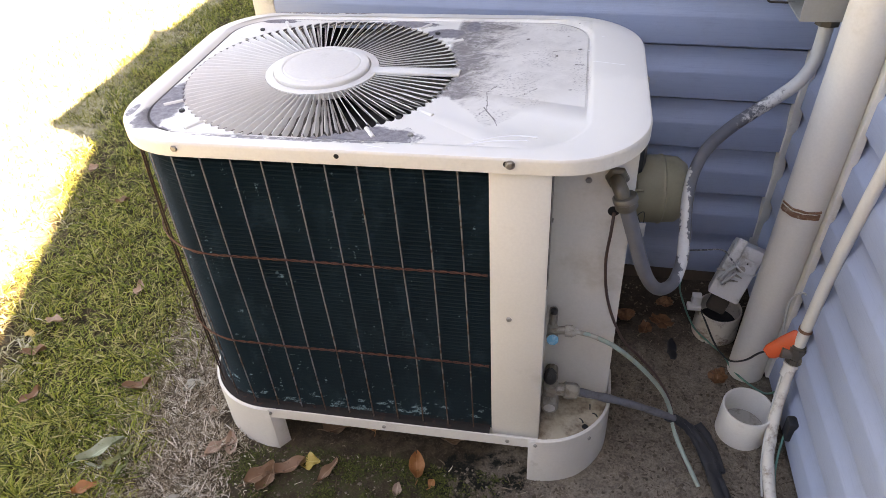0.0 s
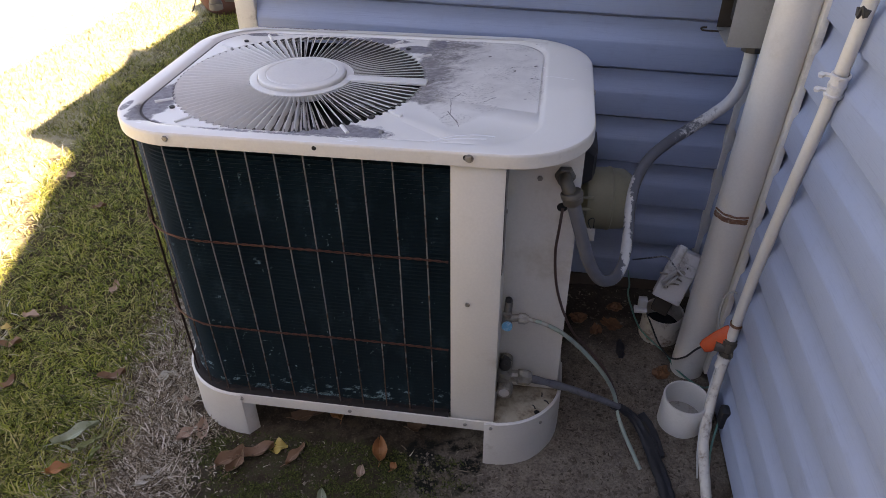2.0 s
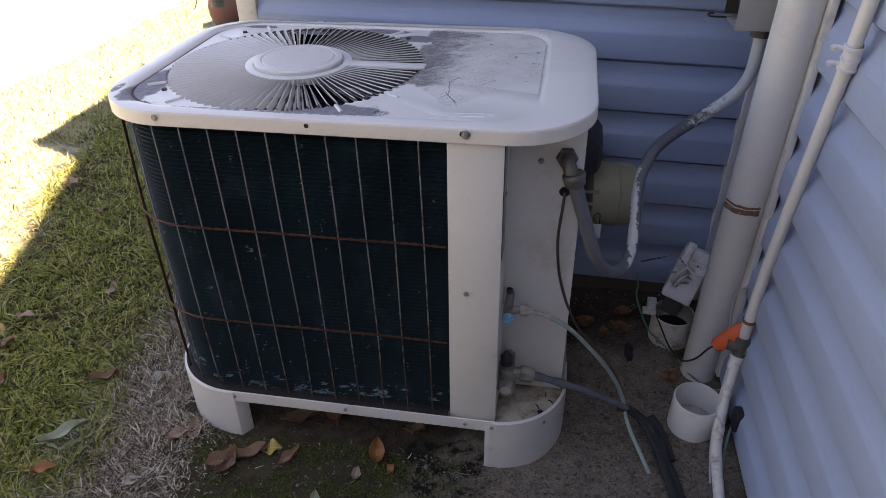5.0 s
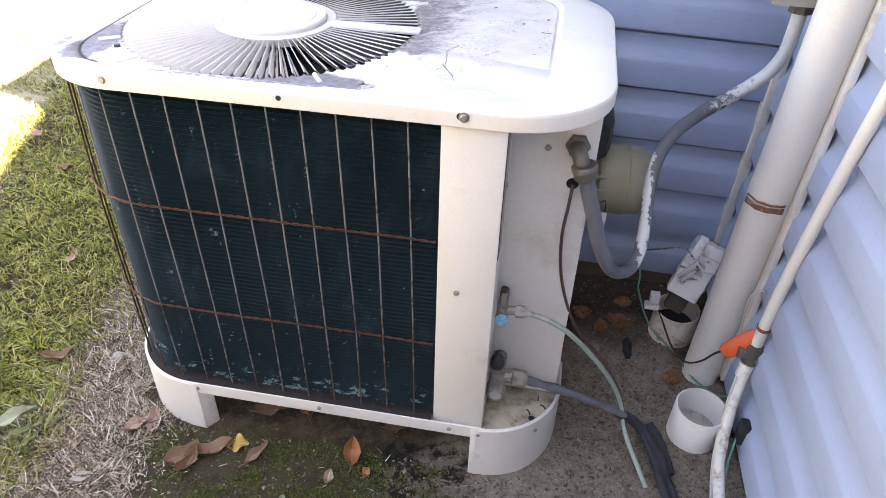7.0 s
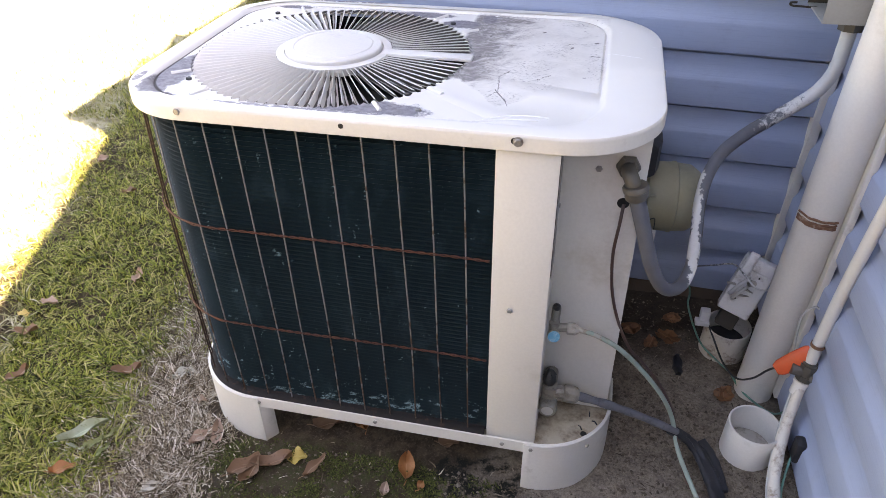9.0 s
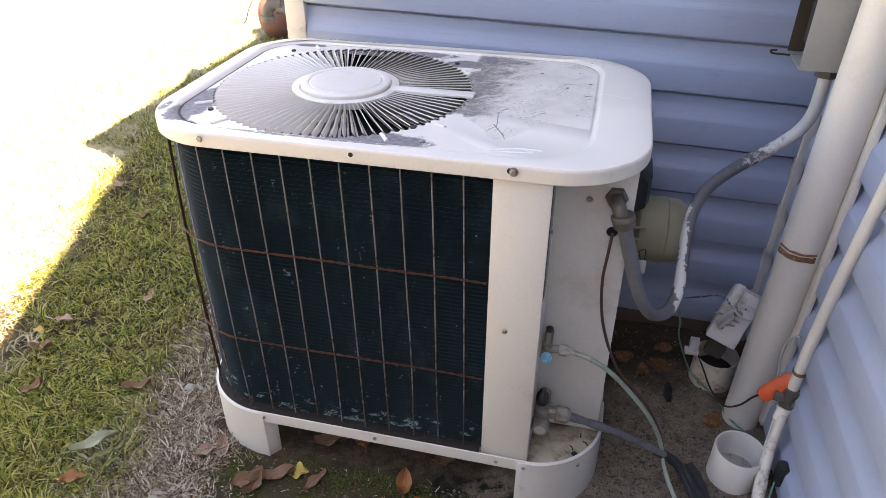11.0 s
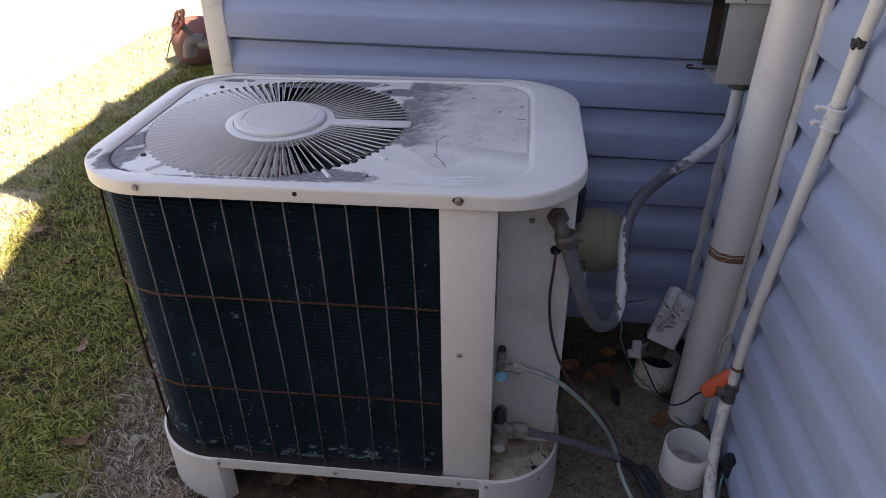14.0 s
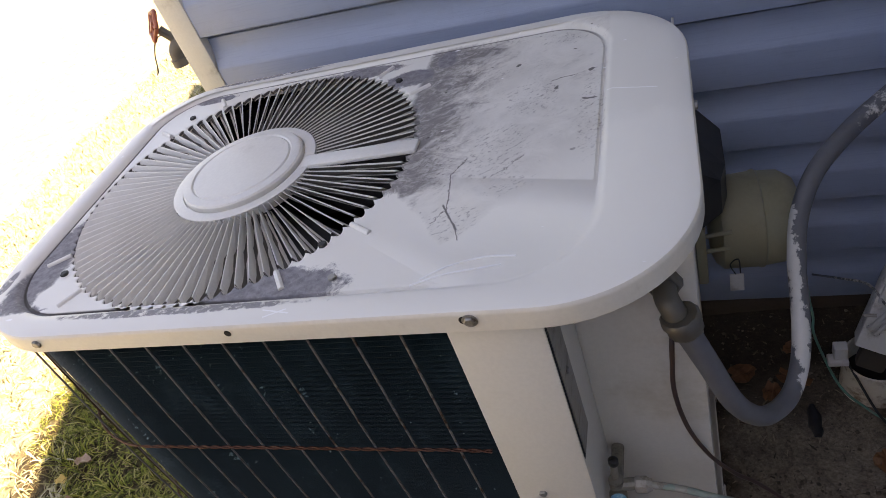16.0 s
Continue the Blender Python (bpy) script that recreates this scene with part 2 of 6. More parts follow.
def cover_paint():
    """Old white enamel: chalky and smeared with dark dirt beside the fan, worn to grey primer round it."""
    m, nt, b = nodes_of("worn white enamel", 0.3)
    v = coords(nt)
    sep = put(nt, "ShaderNodeSeparateXYZ", {0: v})
    x, y, z = sep.outputs
    rag, fine, crumb = noise_of(nt, v, 14, 8, 0.72, 0.5), noise_of(nt, v, 95, 6, 0.7), noise_of(nt, v, 260, 4, 0.7)
    brushed = noise_of(nt, along(nt, 33, (1.0, 1.45, 1.0)), 12, 10, 0.76, 1.0)
    combed = noise_of(nt, along(nt, 33, (1.0, 1.8, 1.0)), 40, 8, 0.78, 0.9)
    torn = sums(nt, "ADD", sums(nt, "MULTIPLY", rag, 0.5), sums(nt, "MULTIPLY", noise_of(nt, v, 38, 8, 0.75, 0.8), 0.5))
    over = lambda c, fac, k, tint: blend(nt, sums(nt, "MULTIPLY", fac, k), c, tint)  # noqa: E731
    both = lambda p, q: sums(nt, "MULTIPLY", p, q)  # noqa: E731
    most = lambda p, q: sums(nt, "MAXIMUM", p, q)  # noqa: E731
    col = blend(nt, noise_of(nt, v, 5, 4), (0.715, 0.698, 0.650), (0.770, 0.752, 0.704))
    top = steps(nt, z, 0.826, 0.8285)
    # chalk-dull field beside the fan, up to a slanting ragged edge
    lift = put(nt, "ShaderNodeMapRange", {0: x, 1: -0.138, 2: 0.02, 3: 0.0, 4: 0.115}).outputs[0]
    fall = put(nt, "ShaderNodeMapRange", {0: x, 1: -0.138, 2: -0.225, 3: 0.0, 4: 0.12}).outputs[0]
    edge = sums(nt, "SUBTRACT", y, sums(nt, "ADD", 1.075, sums(nt, "ADD", lift, fall)))
    edge = sums(nt, "ADD", edge, both(sums(nt, "SUBTRACT", rag, 0.5), 0.11))
    inside = both(steps(nt, x, -0.262, -0.250), steps(nt, x, 0.042, 0.036))
    inside = both(both(inside, steps(nt, y, 1.581, 1.574)), top)
    field = both(inside, put(nt, "ShaderNodeMapRange", {0: edge, 1: 0.0, 2: put(nt, "ShaderNodeMapRange", {0: x, 1: -0.12, 2: -0.02, 3: 0.014, 4: 0.075}).outputs[0], 3: 0.0, 4: 1.0}).outputs[0])
    chalk = blend(nt, steps(nt, rag, 0.35, 0.65), (0.585, 0.565, 0.525), (0.700, 0.680, 0.636))
    col = over(col, field, 0.9, chalk)
    film = both(both(steps(nt, x, 0.030, 0.042), steps(nt, edge, 0.06, 0.12)), top)
    col = over(col, film, 0.40, (0.61, 0.595, 0.555))
    # dark dirt dragged away from the fan
    near = put(nt, "ShaderNodeMapRange", {0: x, 1: -0.25, 2: -0.10, 3: 0.20, 4: -0.075}).outputs[0]
    low = put(nt, "ShaderNodeMapRange", {0: y, 1: 1.16, 2: 1.24, 3: -0.10, 4: 0.0}).outputs[0]
    drag = sums(nt, "ADD", sums(nt, "ADD", both(brushed, 0.62), both(combed, 0.38)), sums(nt, "ADD", near, low))
    band = blob(nt, sep, -0.19, 1.540, 0.085, 0.022, brushed, 1.2)
    drag = sums(nt, "ADD", drag, both(band, 0.14))
    col = over(col, both(field, steps(nt, drag, 0.45, 0.60)), 0.60, (0.27, 0.247, 0.240))
    col = over(col, both(both(field, steps(nt, drag, 0.545, 0.65)), steps(nt, combed, 0.38, 0.54)), 0.72, (0.125, 0.112, 0.115))
    # crumbs of dirt in loose clusters
    cluster = steps(nt, sums(nt, "ADD", noise_of(nt, v, 10, 5, 0.6), both(near, 0.25)), 0.49, 0.63)
    for cx, cy, rx, ry in ((-0.065, 1.376, 0.045, 0.05), (-0.135, 1.105, 0.052, 0.050), (-0.10, 1.25, 0.05, 0.07), (0.020, 1.31, 0.018, 0.13)):
        cluster = most(cluster, both(blob(nt, sep, cx, cy, rx, ry, rag, 0.9), 0.8))
    speck = steps(nt, noise_of(nt, along(nt, 40, (1.0, 1.9, 1.0)), 120, 6, 0.72), 0.55, 0.605)
    col = over(col, both(both(field, cluster), speck), 0.72, (0.13, 0.115, 0.112))
    tar = steps(nt, noise_of(nt, v, 46, 2, 0.4), 0.735, 0.765)
    col = over(col, both(field, tar), 0.85, (0.05, 0.042, 0.038))
    lines = streak(nt, sep, (-0.152, 1.211), (-0.143, 1.141), 0.0011, fine, 0.014)
    for p, q, w in (((-0.150, 1.150), (-0.123, 1.100), 0.0017), ((-0.143, 1.141), (-0.160, 1.118), 0.0010), ((-0.152, 1.211), (-0.135, 1.245), 0.0010), ((-0.040, 1.412), (-0.005, 1.420), 0.0014), ((0.010, 1.349), (0.026, 1.347), 0.0022), ((-0.123, 1.100), (-0.118, 1.082), 0.0010), ((-0.09, 1.20), (-0.06, 1.235), 0.0007)):
        lines = most(lines, streak(nt, sep, p, q, w, fine, 0.014))
    col = over(col, both(lines, top), 0.85, (0.060, 0.050, 0.048))
    # bare primer round the fan ring, under torn paint
    bare = blob(nt, sep, -0.355, 1.030, 0.120, 0.040, torn, 2.2)
    for cx, cy, rx, ry in ((-0.760, 1.120, 0.042, 0.120), (-0.735, 1.030, 0.050, 0.022), (-0.285, 1.500, 0.055, 0.030), (-0.375, 1.550, 0.090, 0.022), (-0.225, 1.545, 0.020, 0.035), (-0.690, 1.558, 0.05, 0.014)):
        bare = most(bare, blob(nt, sep, cx, cy, rx, ry, torn, 2.0))
    left = blob(nt, sep, -0.700, 1.045, 0.042, 0.026, torn, 2.0)
    bare = sums(nt, "SUBTRACT", bare, left, True)
    bare = both(bare, both(steps(nt, x, -0.795, -0.789), steps(nt, y, 1.003, 1.009)))
    rim = blob(nt, sep, -0.475, 0.9950, 0.200, 0.0085, torn, 2.0)
    for cx, cy, rx, ry in ((-0.808, 1.072, 0.009, 0.028), (-0.778, 1.027, 0.010, 0.009), (-0.60, 1.597, 0.16, 0.006)):
        rim = most(rim, blob(nt, sep, cx, cy, rx, ry, rag, 1.1))
    bare = both(most(bare, both(rim, steps(nt, fine, 0.34, 0.52))), top)
    primer = blend(nt, steps(nt, fine, 0.3, 0.7), (0.150, 0.143, 0.158), (0.27, 0.262, 0.276))
    primer = over(primer, steps(nt, crumb, 0.63, 0.70), 0.6, (0.50, 0.49, 0.49))
    col = blend(nt, bare, col, primer)
    # black grime settled in the groove
    sunk = both(steps(nt, z, 0.8330, 0.8312), top)
    sunk = both(sunk, most(steps(nt, x, -0.25, -0.45), both(steps(nt, y, 1.50, 1.56), 0.85)))
    sunk = both(sunk, steps(nt, rag, 0.28, 0.44))
    for axis, lo, hi in ((x, -0.797, 0.042), (y, 1.002, 1.582)):
        sunk = both(sunk, both(steps(nt, axis, lo, lo + 0.002), steps(nt, axis, hi, hi - 0.002)))
    col = blend(nt, sunk, col, (0.085, 0.078, 0.076))
    # pale flecks and scratches on the smooth end
    fleck = both(steps(nt, noise_of(nt, along(nt, 10, (1.0, 2.2, 1.0)), 55, 1, 0.3), 0.795, 0.825), top)
    col = over(col, fleck, 1.0, (0.84, 0.84, 0.83))
    for p, q in (((0.041, 1.354), (0.104, 1.337)), ((-0.33, 0.985), (-0.295, 0.978)), ((-0.325, 0.974), (-0.30, 0.984))):
        col = over(col, both(streak(nt, sep, p, q, 0.0014, fine, 0.004), top), 0.9, (0.86, 0.86, 0.85))
    nt.links.new(col, b.inputs["Base Color"])
    rough = put(nt, "ShaderNodeMapRange", {0: most(bare, both(field, 0.8)), 3: 0.30, 4: 0.72}).outputs[0]
    nt.links.new(rough, b.inputs["Roughness"])
    bumped(nt, b, sums(nt, "ADD", sums(nt, "ADD", both(fine, 0.3), both(both(field, combed), 0.5)), both(bare, -0.8)), 0.25, 0.0012)
    return m


def coil_paint():
    """Dark blue-green coated fins, scuffed pale and chalky towards the bottom."""
    m, nt, b = nodes_of("coil fins", 0.38, 0.0)
    b.inputs["Specular IOR Level"].default_value = 0.13
    v = coords(nt)
    sep = put(nt, "ShaderNodeSeparateXYZ", {0: v})
    col = blend(nt, noise_of(nt, v, 6, 5), (0.0022, 0.0064, 0.0076), (0.0074, 0.0206, 0.0236))
    haze = steps(nt, noise_of(nt, coords(nt, (9, 9, 5)), 1.4, 7, 0.68), 0.50, 0.72)
    col = blend(nt, sums(nt, "MULTIPLY", haze, 0.50), col, (0.026, 0.050, 0.056))
    low = put(nt, "ShaderNodeMapRange", {0: sep.outputs[2], 1: 0.25, 2: 0.15, 3: 0.0, 4: 0.125}).outputs[0]
    scuff = noise_of(nt, coords(nt, (8, 8, 24)), 2.6, 7, 0.70)
    mark = steps(nt, sums(nt, "ADD", scuff, low), 0.655, 0.72)
    dab = steps(nt, noise_of(nt, coords(nt, (26, 26, 22)), 1.0, 3, 0.5), 0.70, 0.76)
    tick = steps(nt, noise_of(nt, coords(nt, (34, 34, 10)), 2.4, 4, 0.6), 0.672, 0.735)
    mark = sums(nt, "MAXIMUM", sums(nt, "MULTIPLY", mark, 0.55), sums(nt, "MAXIMUM", sums(nt, "MULTIPLY", tick, 0.6), sums(nt, "MULTIPLY", dab, 0.5)))
    mark = sums(nt, "MULTIPLY", mark, steps(nt, noise_of(nt, coords(nt, (150, 150, 40)), 2.0, 4, 0.6), 0.36, 0.58))
    col = blend(nt, mark, col, (0.27, 0.45, 0.46))
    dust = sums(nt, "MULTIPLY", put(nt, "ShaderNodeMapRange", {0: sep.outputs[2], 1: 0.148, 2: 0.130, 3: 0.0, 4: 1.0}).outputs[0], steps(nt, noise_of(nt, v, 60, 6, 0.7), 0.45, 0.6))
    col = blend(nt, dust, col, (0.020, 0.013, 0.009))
    nt.links.new(col, b.inputs["Base Color"])
    bumped(nt, b, noise_of(nt, coords(nt, (260, 260, 10)), 2.0, 2), 0.4, 0.001)
    return m


def wire_paint(name, base, rust, share, rise=0.0):
    """Wire that rusts in lengths, most of all near its foot."""
    m, nt, b = nodes_of(name, 0.6, 0.3)
    v = coords(nt)
    low = put(nt, "ShaderNodeMapRange", {0: put(nt, "ShaderNodeSeparateXYZ", {0: v}).outputs[2], 1: 0.50, 2: 0.20, 3: 0.0, 4: rise}).outputs[0]
    age = put(nt, "ShaderNodeMapRange", {0: put(nt, "ShaderNodeSeparateXYZ", {0: v}).outputs[0], 1: -0.55, 2: -0.20, 3: 0.0, 4: rise * 0.55}).outputs[0]
    n = sums(nt, "ADD", sums(nt, "ADD", noise_of(nt, coords(nt, (6, 6, 14)), 3.0, 6, 0.7), low), age)
    col = blend(nt, steps(nt, n, 0.62 - share, 0.72 - share), base, rust)
    nt.links.new(col, b.inputs["Base Color"])
    bumped(nt, b, noise_of(nt, coords(nt), 400, 2), 0.4, 0.001)
    return m


def ground_paint():
    m, nt, b = nodes_of("soil and thatch", 0.95)
    b.inputs["Specular IOR Level"].default_value = 0.12
    v = coords(nt)
    sep = put(nt, "ShaderNodeSeparateXYZ", {0: v})
    rag, mid, fine, grit = noise_of(nt, v, 5, 8, 0.7), noise_of(nt, v, 28, 8, 0.72), noise_of(nt, v, 160, 5, 0.75), noise_of(nt, v, 700, 2, 0.6)
    soil = blend(nt, steps(nt, mid, 0.40, 0.60), (0.042, 0.030, 0.0200), (0.084, 0.061, 0.041))
    soil = blend(nt, steps(nt, fine, 0.50, 0.72), soil, (0.135, 0.104, 0.075))
    # compacted grey sand near the feet and along the wall
    sand = blob(nt, sep, 0.08, 0.86, 0.34, 0.26, rag, 0.9)
    for cx, cy, rx, ry in ((0.42, 1.15, 0.22, 0.30), (0.30, 1.36, 0.17, 0.20), (0.24, 1.10, 0.15, 0.22)):
        sand = sums(nt, "MAXIMUM", sand, blob(nt, sep, cx, cy, rx, ry, rag, 0.9))
    sandy = blend(nt, steps(nt, fine, 0.3, 0.65), (0.146, 0.116, 0.089), (0.285, 0.242, 0.194))
    col = blend(nt, sums(nt, "MULTIPLY", sand, put(nt, "ShaderNodeMapRange", {0: mid, 1: 0.25, 2: 0.60, 3: 0.25, 4: 1.0}).outputs[0]), soil, sandy)
    # darker earth in the corner behind
    dark_soil = blob(nt, sep, 0.18, 1.62, 0.34, 0.24, rag, 0.9)
    col = blend(nt, sums(nt, "MULTIPLY", dark_soil, 0.60), col, (0.050, 0.036, 0.028))
    # moss and algae in front
    moss = blob(nt, sep, -0.44, 0.84, 0.42, 0.16, rag, 1.6)
    col = blend(nt, sums(nt, "MULTIPLY", moss, steps(nt, sums(nt, "ADD", sums(nt, "MULTIPLY", mid, 0.55), sums(nt, "MULTIPLY", fine, 0.45)), 0.44, 0.60)), col, (0.040, 0.048, 0.0165))
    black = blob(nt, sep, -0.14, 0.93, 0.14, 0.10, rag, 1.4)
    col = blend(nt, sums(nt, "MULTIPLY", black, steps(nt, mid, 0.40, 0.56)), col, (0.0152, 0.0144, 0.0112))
    # bleached thatch between lawn and unit
    thatch = blob(nt, sep, -0.88, 1.06, 0.26, 0.42, rag, 1.0)
    col = blend(nt, sums(nt, "MULTIPLY", thatch, steps(nt, fine, 0.45, 0.62)), col, (0.058, 0.046, 0.034))
    # lawn soil
    lawn = steps(nt, sums(nt, "ADD", sep.outputs[0], sums(nt, "MULTIPLY", sums(nt, "SUBTRACT", rag, 0.5), 0.5)), -1.02, -1.22)
    turf = blend(nt, steps(nt, mid, 0.35, 0.65), (0.016, 0.012, 0.007), (0.060, 0.046, 0.024))
    col = blend(nt, lawn, col, turf)
    # yard ground lightened beyond the slanting shade edge to pass for sunlit
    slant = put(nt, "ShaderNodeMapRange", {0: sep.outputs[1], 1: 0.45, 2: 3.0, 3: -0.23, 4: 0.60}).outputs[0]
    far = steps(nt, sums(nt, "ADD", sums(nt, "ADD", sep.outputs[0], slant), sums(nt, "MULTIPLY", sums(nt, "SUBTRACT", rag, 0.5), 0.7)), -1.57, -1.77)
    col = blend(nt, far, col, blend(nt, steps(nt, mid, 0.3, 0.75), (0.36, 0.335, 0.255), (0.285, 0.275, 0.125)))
    col = blend(nt, sums(nt, "MULTIPLY", steps(nt, grit, 0.62, 0.72), 0.22), col, (0.30, 0.265, 0.215))
    crumbs = noise_of(nt, v, 420, 4, 0.7)
    col = blend(nt, sums(nt, "MULTIPLY", steps(nt, crumbs, 0.47, 0.38), 0.30), col, (0.034, 0.024, 0.016))
    twigs = steps(nt, noise_of(nt, coords(nt, (60, 230, 60), 0), 1.0, 3, 0.5, 1.5), 0.70, 0.74)
    col = blend(nt, sums(nt, "MULTIPLY", twigs, 0.3), col, (0.045, 0.028, 0.017))
    nt.links.new(col, b.inputs["Base Color"])
    bumped(nt, b, sums(nt, "ADD", mid, sums(nt, "ADD", sums(nt, "MULTIPLY", fine, 0.6), sums(nt, "MULTIPLY", grit, 0.25))), 0.7, 0.005)
    return m


def island_paint(name, colors, rough=0.8, patches=None):
    """Each piece of the mesh takes its own shade between the given colours; patches: a tint that comes and goes over the ground."""
    m, nt, b = nodes_of(name, rough)
    b.inputs["Specular IOR Level"].default_value = 0.15
    r = put(nt, "ShaderNodeNewGeometry").outputs["Random Per Island"]
    ramp = put(nt, "ShaderNodeValToRGB", {0: r})
    els = ramp.color_ramp.elements
    while len(els) < len(colors):
        els.new(0.5)
    for k in range(len(colors)):
        els[k].position = k / (len(colors) - 1)
    for k, c in enumerate(colors):
        els[k].color = (*c, 1)
    col = blend(nt, noise_of(nt, coords(nt), 90, 3), blend(nt, 0.3, ramp.outputs[0], (0.02, 0.02, 0.01)), ramp.outputs[0])
    if patches:
        dry = steps(nt, noise_of(nt, coords(nt), 5.5, 5, 0.65), 0.48, 0.66)
        col = blend(nt, sums(nt, "MULTIPLY", dry, 0.34), col, blend(nt, r, tuple(0.35 * c for c in patches), tuple(1.4 * c for c in patches)))
    nt.links.new(col, b.inputs["Base Color"])
    return m


def leaf_paint(name, base, vein, spots):
    m, nt, b = nodes_of(name, 0.65)
    v = coords(nt)
    n = noise_of(nt, v, 60, 6, 0.7)
    col = blend(nt, noise_of(nt, v, 25, 4), tuple(c * 0.7 for c in base), base)
    col = blend(nt, steps(nt, n, 0.56, 0.7), col, spots)
    side = put(nt, "ShaderNodeMath", {0: put(nt, "ShaderNodeSeparateXYZ", {0: v}).outputs[1]}, operation="ABSOLUTE").outputs[0]
    col = blend(nt, sums(nt, "MULTIPLY", steps(nt, side, 0.0016, 0.0006), 0.7), col, vein)
    tone = put(nt, "ShaderNodeObjectInfo").outputs["Random"]
    col = blend(nt, sums(nt, "MULTIPLY", tone, 0.45), col, tuple(0.5 * (c + k) for c, k in zip(vein, (0.24, 0.10, 0.055))))
    edge = steps(nt, noise_of(nt, v, 38, 4, 0.6), 0.55, 0.66)
    col = blend(nt, sums(nt, "MULTIPLY", edge, 0.35), col, vein)
    nt.links.new(col, b.inputs["Base Color"])
    bumped(nt, b, n, 0.5, 0.002)
    return m


M_SIDING = siding_paint()
M_COILDIRT = plain("dark coil litter", (0.011, 0.008, 0.007), 0.95, var=0.4, scale=60, bump=0.8, dirt=(0.050, 0.022, 0.012), amount=0.30, dirt_scale=70)
M_FELT = plain("black building felt behind the boards", (0.02, 0.02, 0.022), 0.9)
M_TRIM = plain("cream trim", (0.70, 0.68, 0.62), 0.45, var=0.06, dirt=(0.33, 0.30, 0.25), amount=0.25, dirt_scale=7)
M_COVER = cover_paint()
M_ENAMEL = plain("cream enamel", (0.66, 0.635, 0.575), 0.38, var=0.05, scale=5, bump=0.05, dirt=(0.50, 0.46, 0.38), amount=0.15, dirt_scale=4)
M_CHALK = plain("chalk white scuff", (0.84, 0.84, 0.83), 0.6, var=0.05)
M_LIP = plain("cream cover enamel", (0.700, 0.664, 0.588), 0.34, var=0.05, scale=6, bump=0.05, dirt=(0.48, 0.43, 0.36), amount=0.10, dirt_scale=14)
M_VANE = plain("dusty grey enamel", (0.75, 0.732, 0.690), 0.45, var=0.08, scale=10, bump=0.08, dirt=(0.60, 0.58, 0.535), amount=0.25, dirt_scale=9)
M_VANE_DARK = plain("dark brown louvre face", (0.125, 0.113, 0.100), 0.8, var=0.25, scale=20)
M_HUB = plain("white enamel", (0.705, 0.690, 0.650), 0.35, var=0.05, bump=0.05, dirt=(0.52, 0.50, 0.46), amount=0.2)
M_FLANGE = plain("dull grey sheet", (0.30, 0.285, 0.255), 0.5, 0.2, var=0.2, scale=30, dirt=(0.12, 0.10, 0.085), amount=0.5, dirt_scale=30, stretch=(1, 1, 6))
M_FOOT = plain("scuffed cream enamel", (0.65, 0.625, 0.57), 0.42, var=0.06, bump=0.06, dirt=(0.40, 0.35, 0.28), amount=0.14, dirt_scale=10)
M_PAN = plain("stained pan enamel", (0.46, 0.40, 0.30), 0.6, var=0.25, bump=0.1, dirt=(0.13, 0.085, 0.052), amount=0.85, dirt_scale=17)
M_COIL = coil_paint()
# stands for shade inside the casing, the fan well and the collar
M_DARK = plain("near-black inner shade", (0.012, 0.012, 0.013), 0.8, bump=0)
M_FRAME = plain("dark sheet", (0.03, 0.03, 0.03), 0.6)
M_WIRE = wire_paint("galvanised wire", (0.180, 0.184, 0.178), (0.075, 0.042, 0.024), 0.03, 0.16)
M_TIE = wire_paint("rusty tie wire", (0.080, 0.026, 0.013), (0.24, 0.14, 0.085), -0.02)
M_RUST = wire_paint("rusty wire", (0.035, 0.018, 0.014), (0.14, 0.050, 0.024), 0.06)
M_SCREW = plain("zinc screw", (0.33, 0.32, 0.30), 0.45, 0.7, dirt=(0.15, 0.11, 0.08), amount=0.4, dirt_scale=80)
M_HOLE = plain("hole", (0.01, 0.01, 0.01), 0.9, bump=0)
M_PVC = plain("weathered pipe plastic", (0.70, 0.675, 0.62), 0.4, var=0.06, scale=6, dirt=(0.52, 0.48, 0.42), amount=0.14, dirt_scale=5, bump=0.06)
M_PVC_DIRT = plain("mud-stained pipe plastic", (0.66, 0.62, 0.55), 0.55, var=0.12, dirt=(0.17, 0.095, 0.048), amount=0.50, dirt_scale=30)
M_RING = plain("rust ring", (0.19, 0.085, 0.045), 0.8, dirt=(0.45, 0.36, 0.28), amount=0.4, dirt_scale=60)
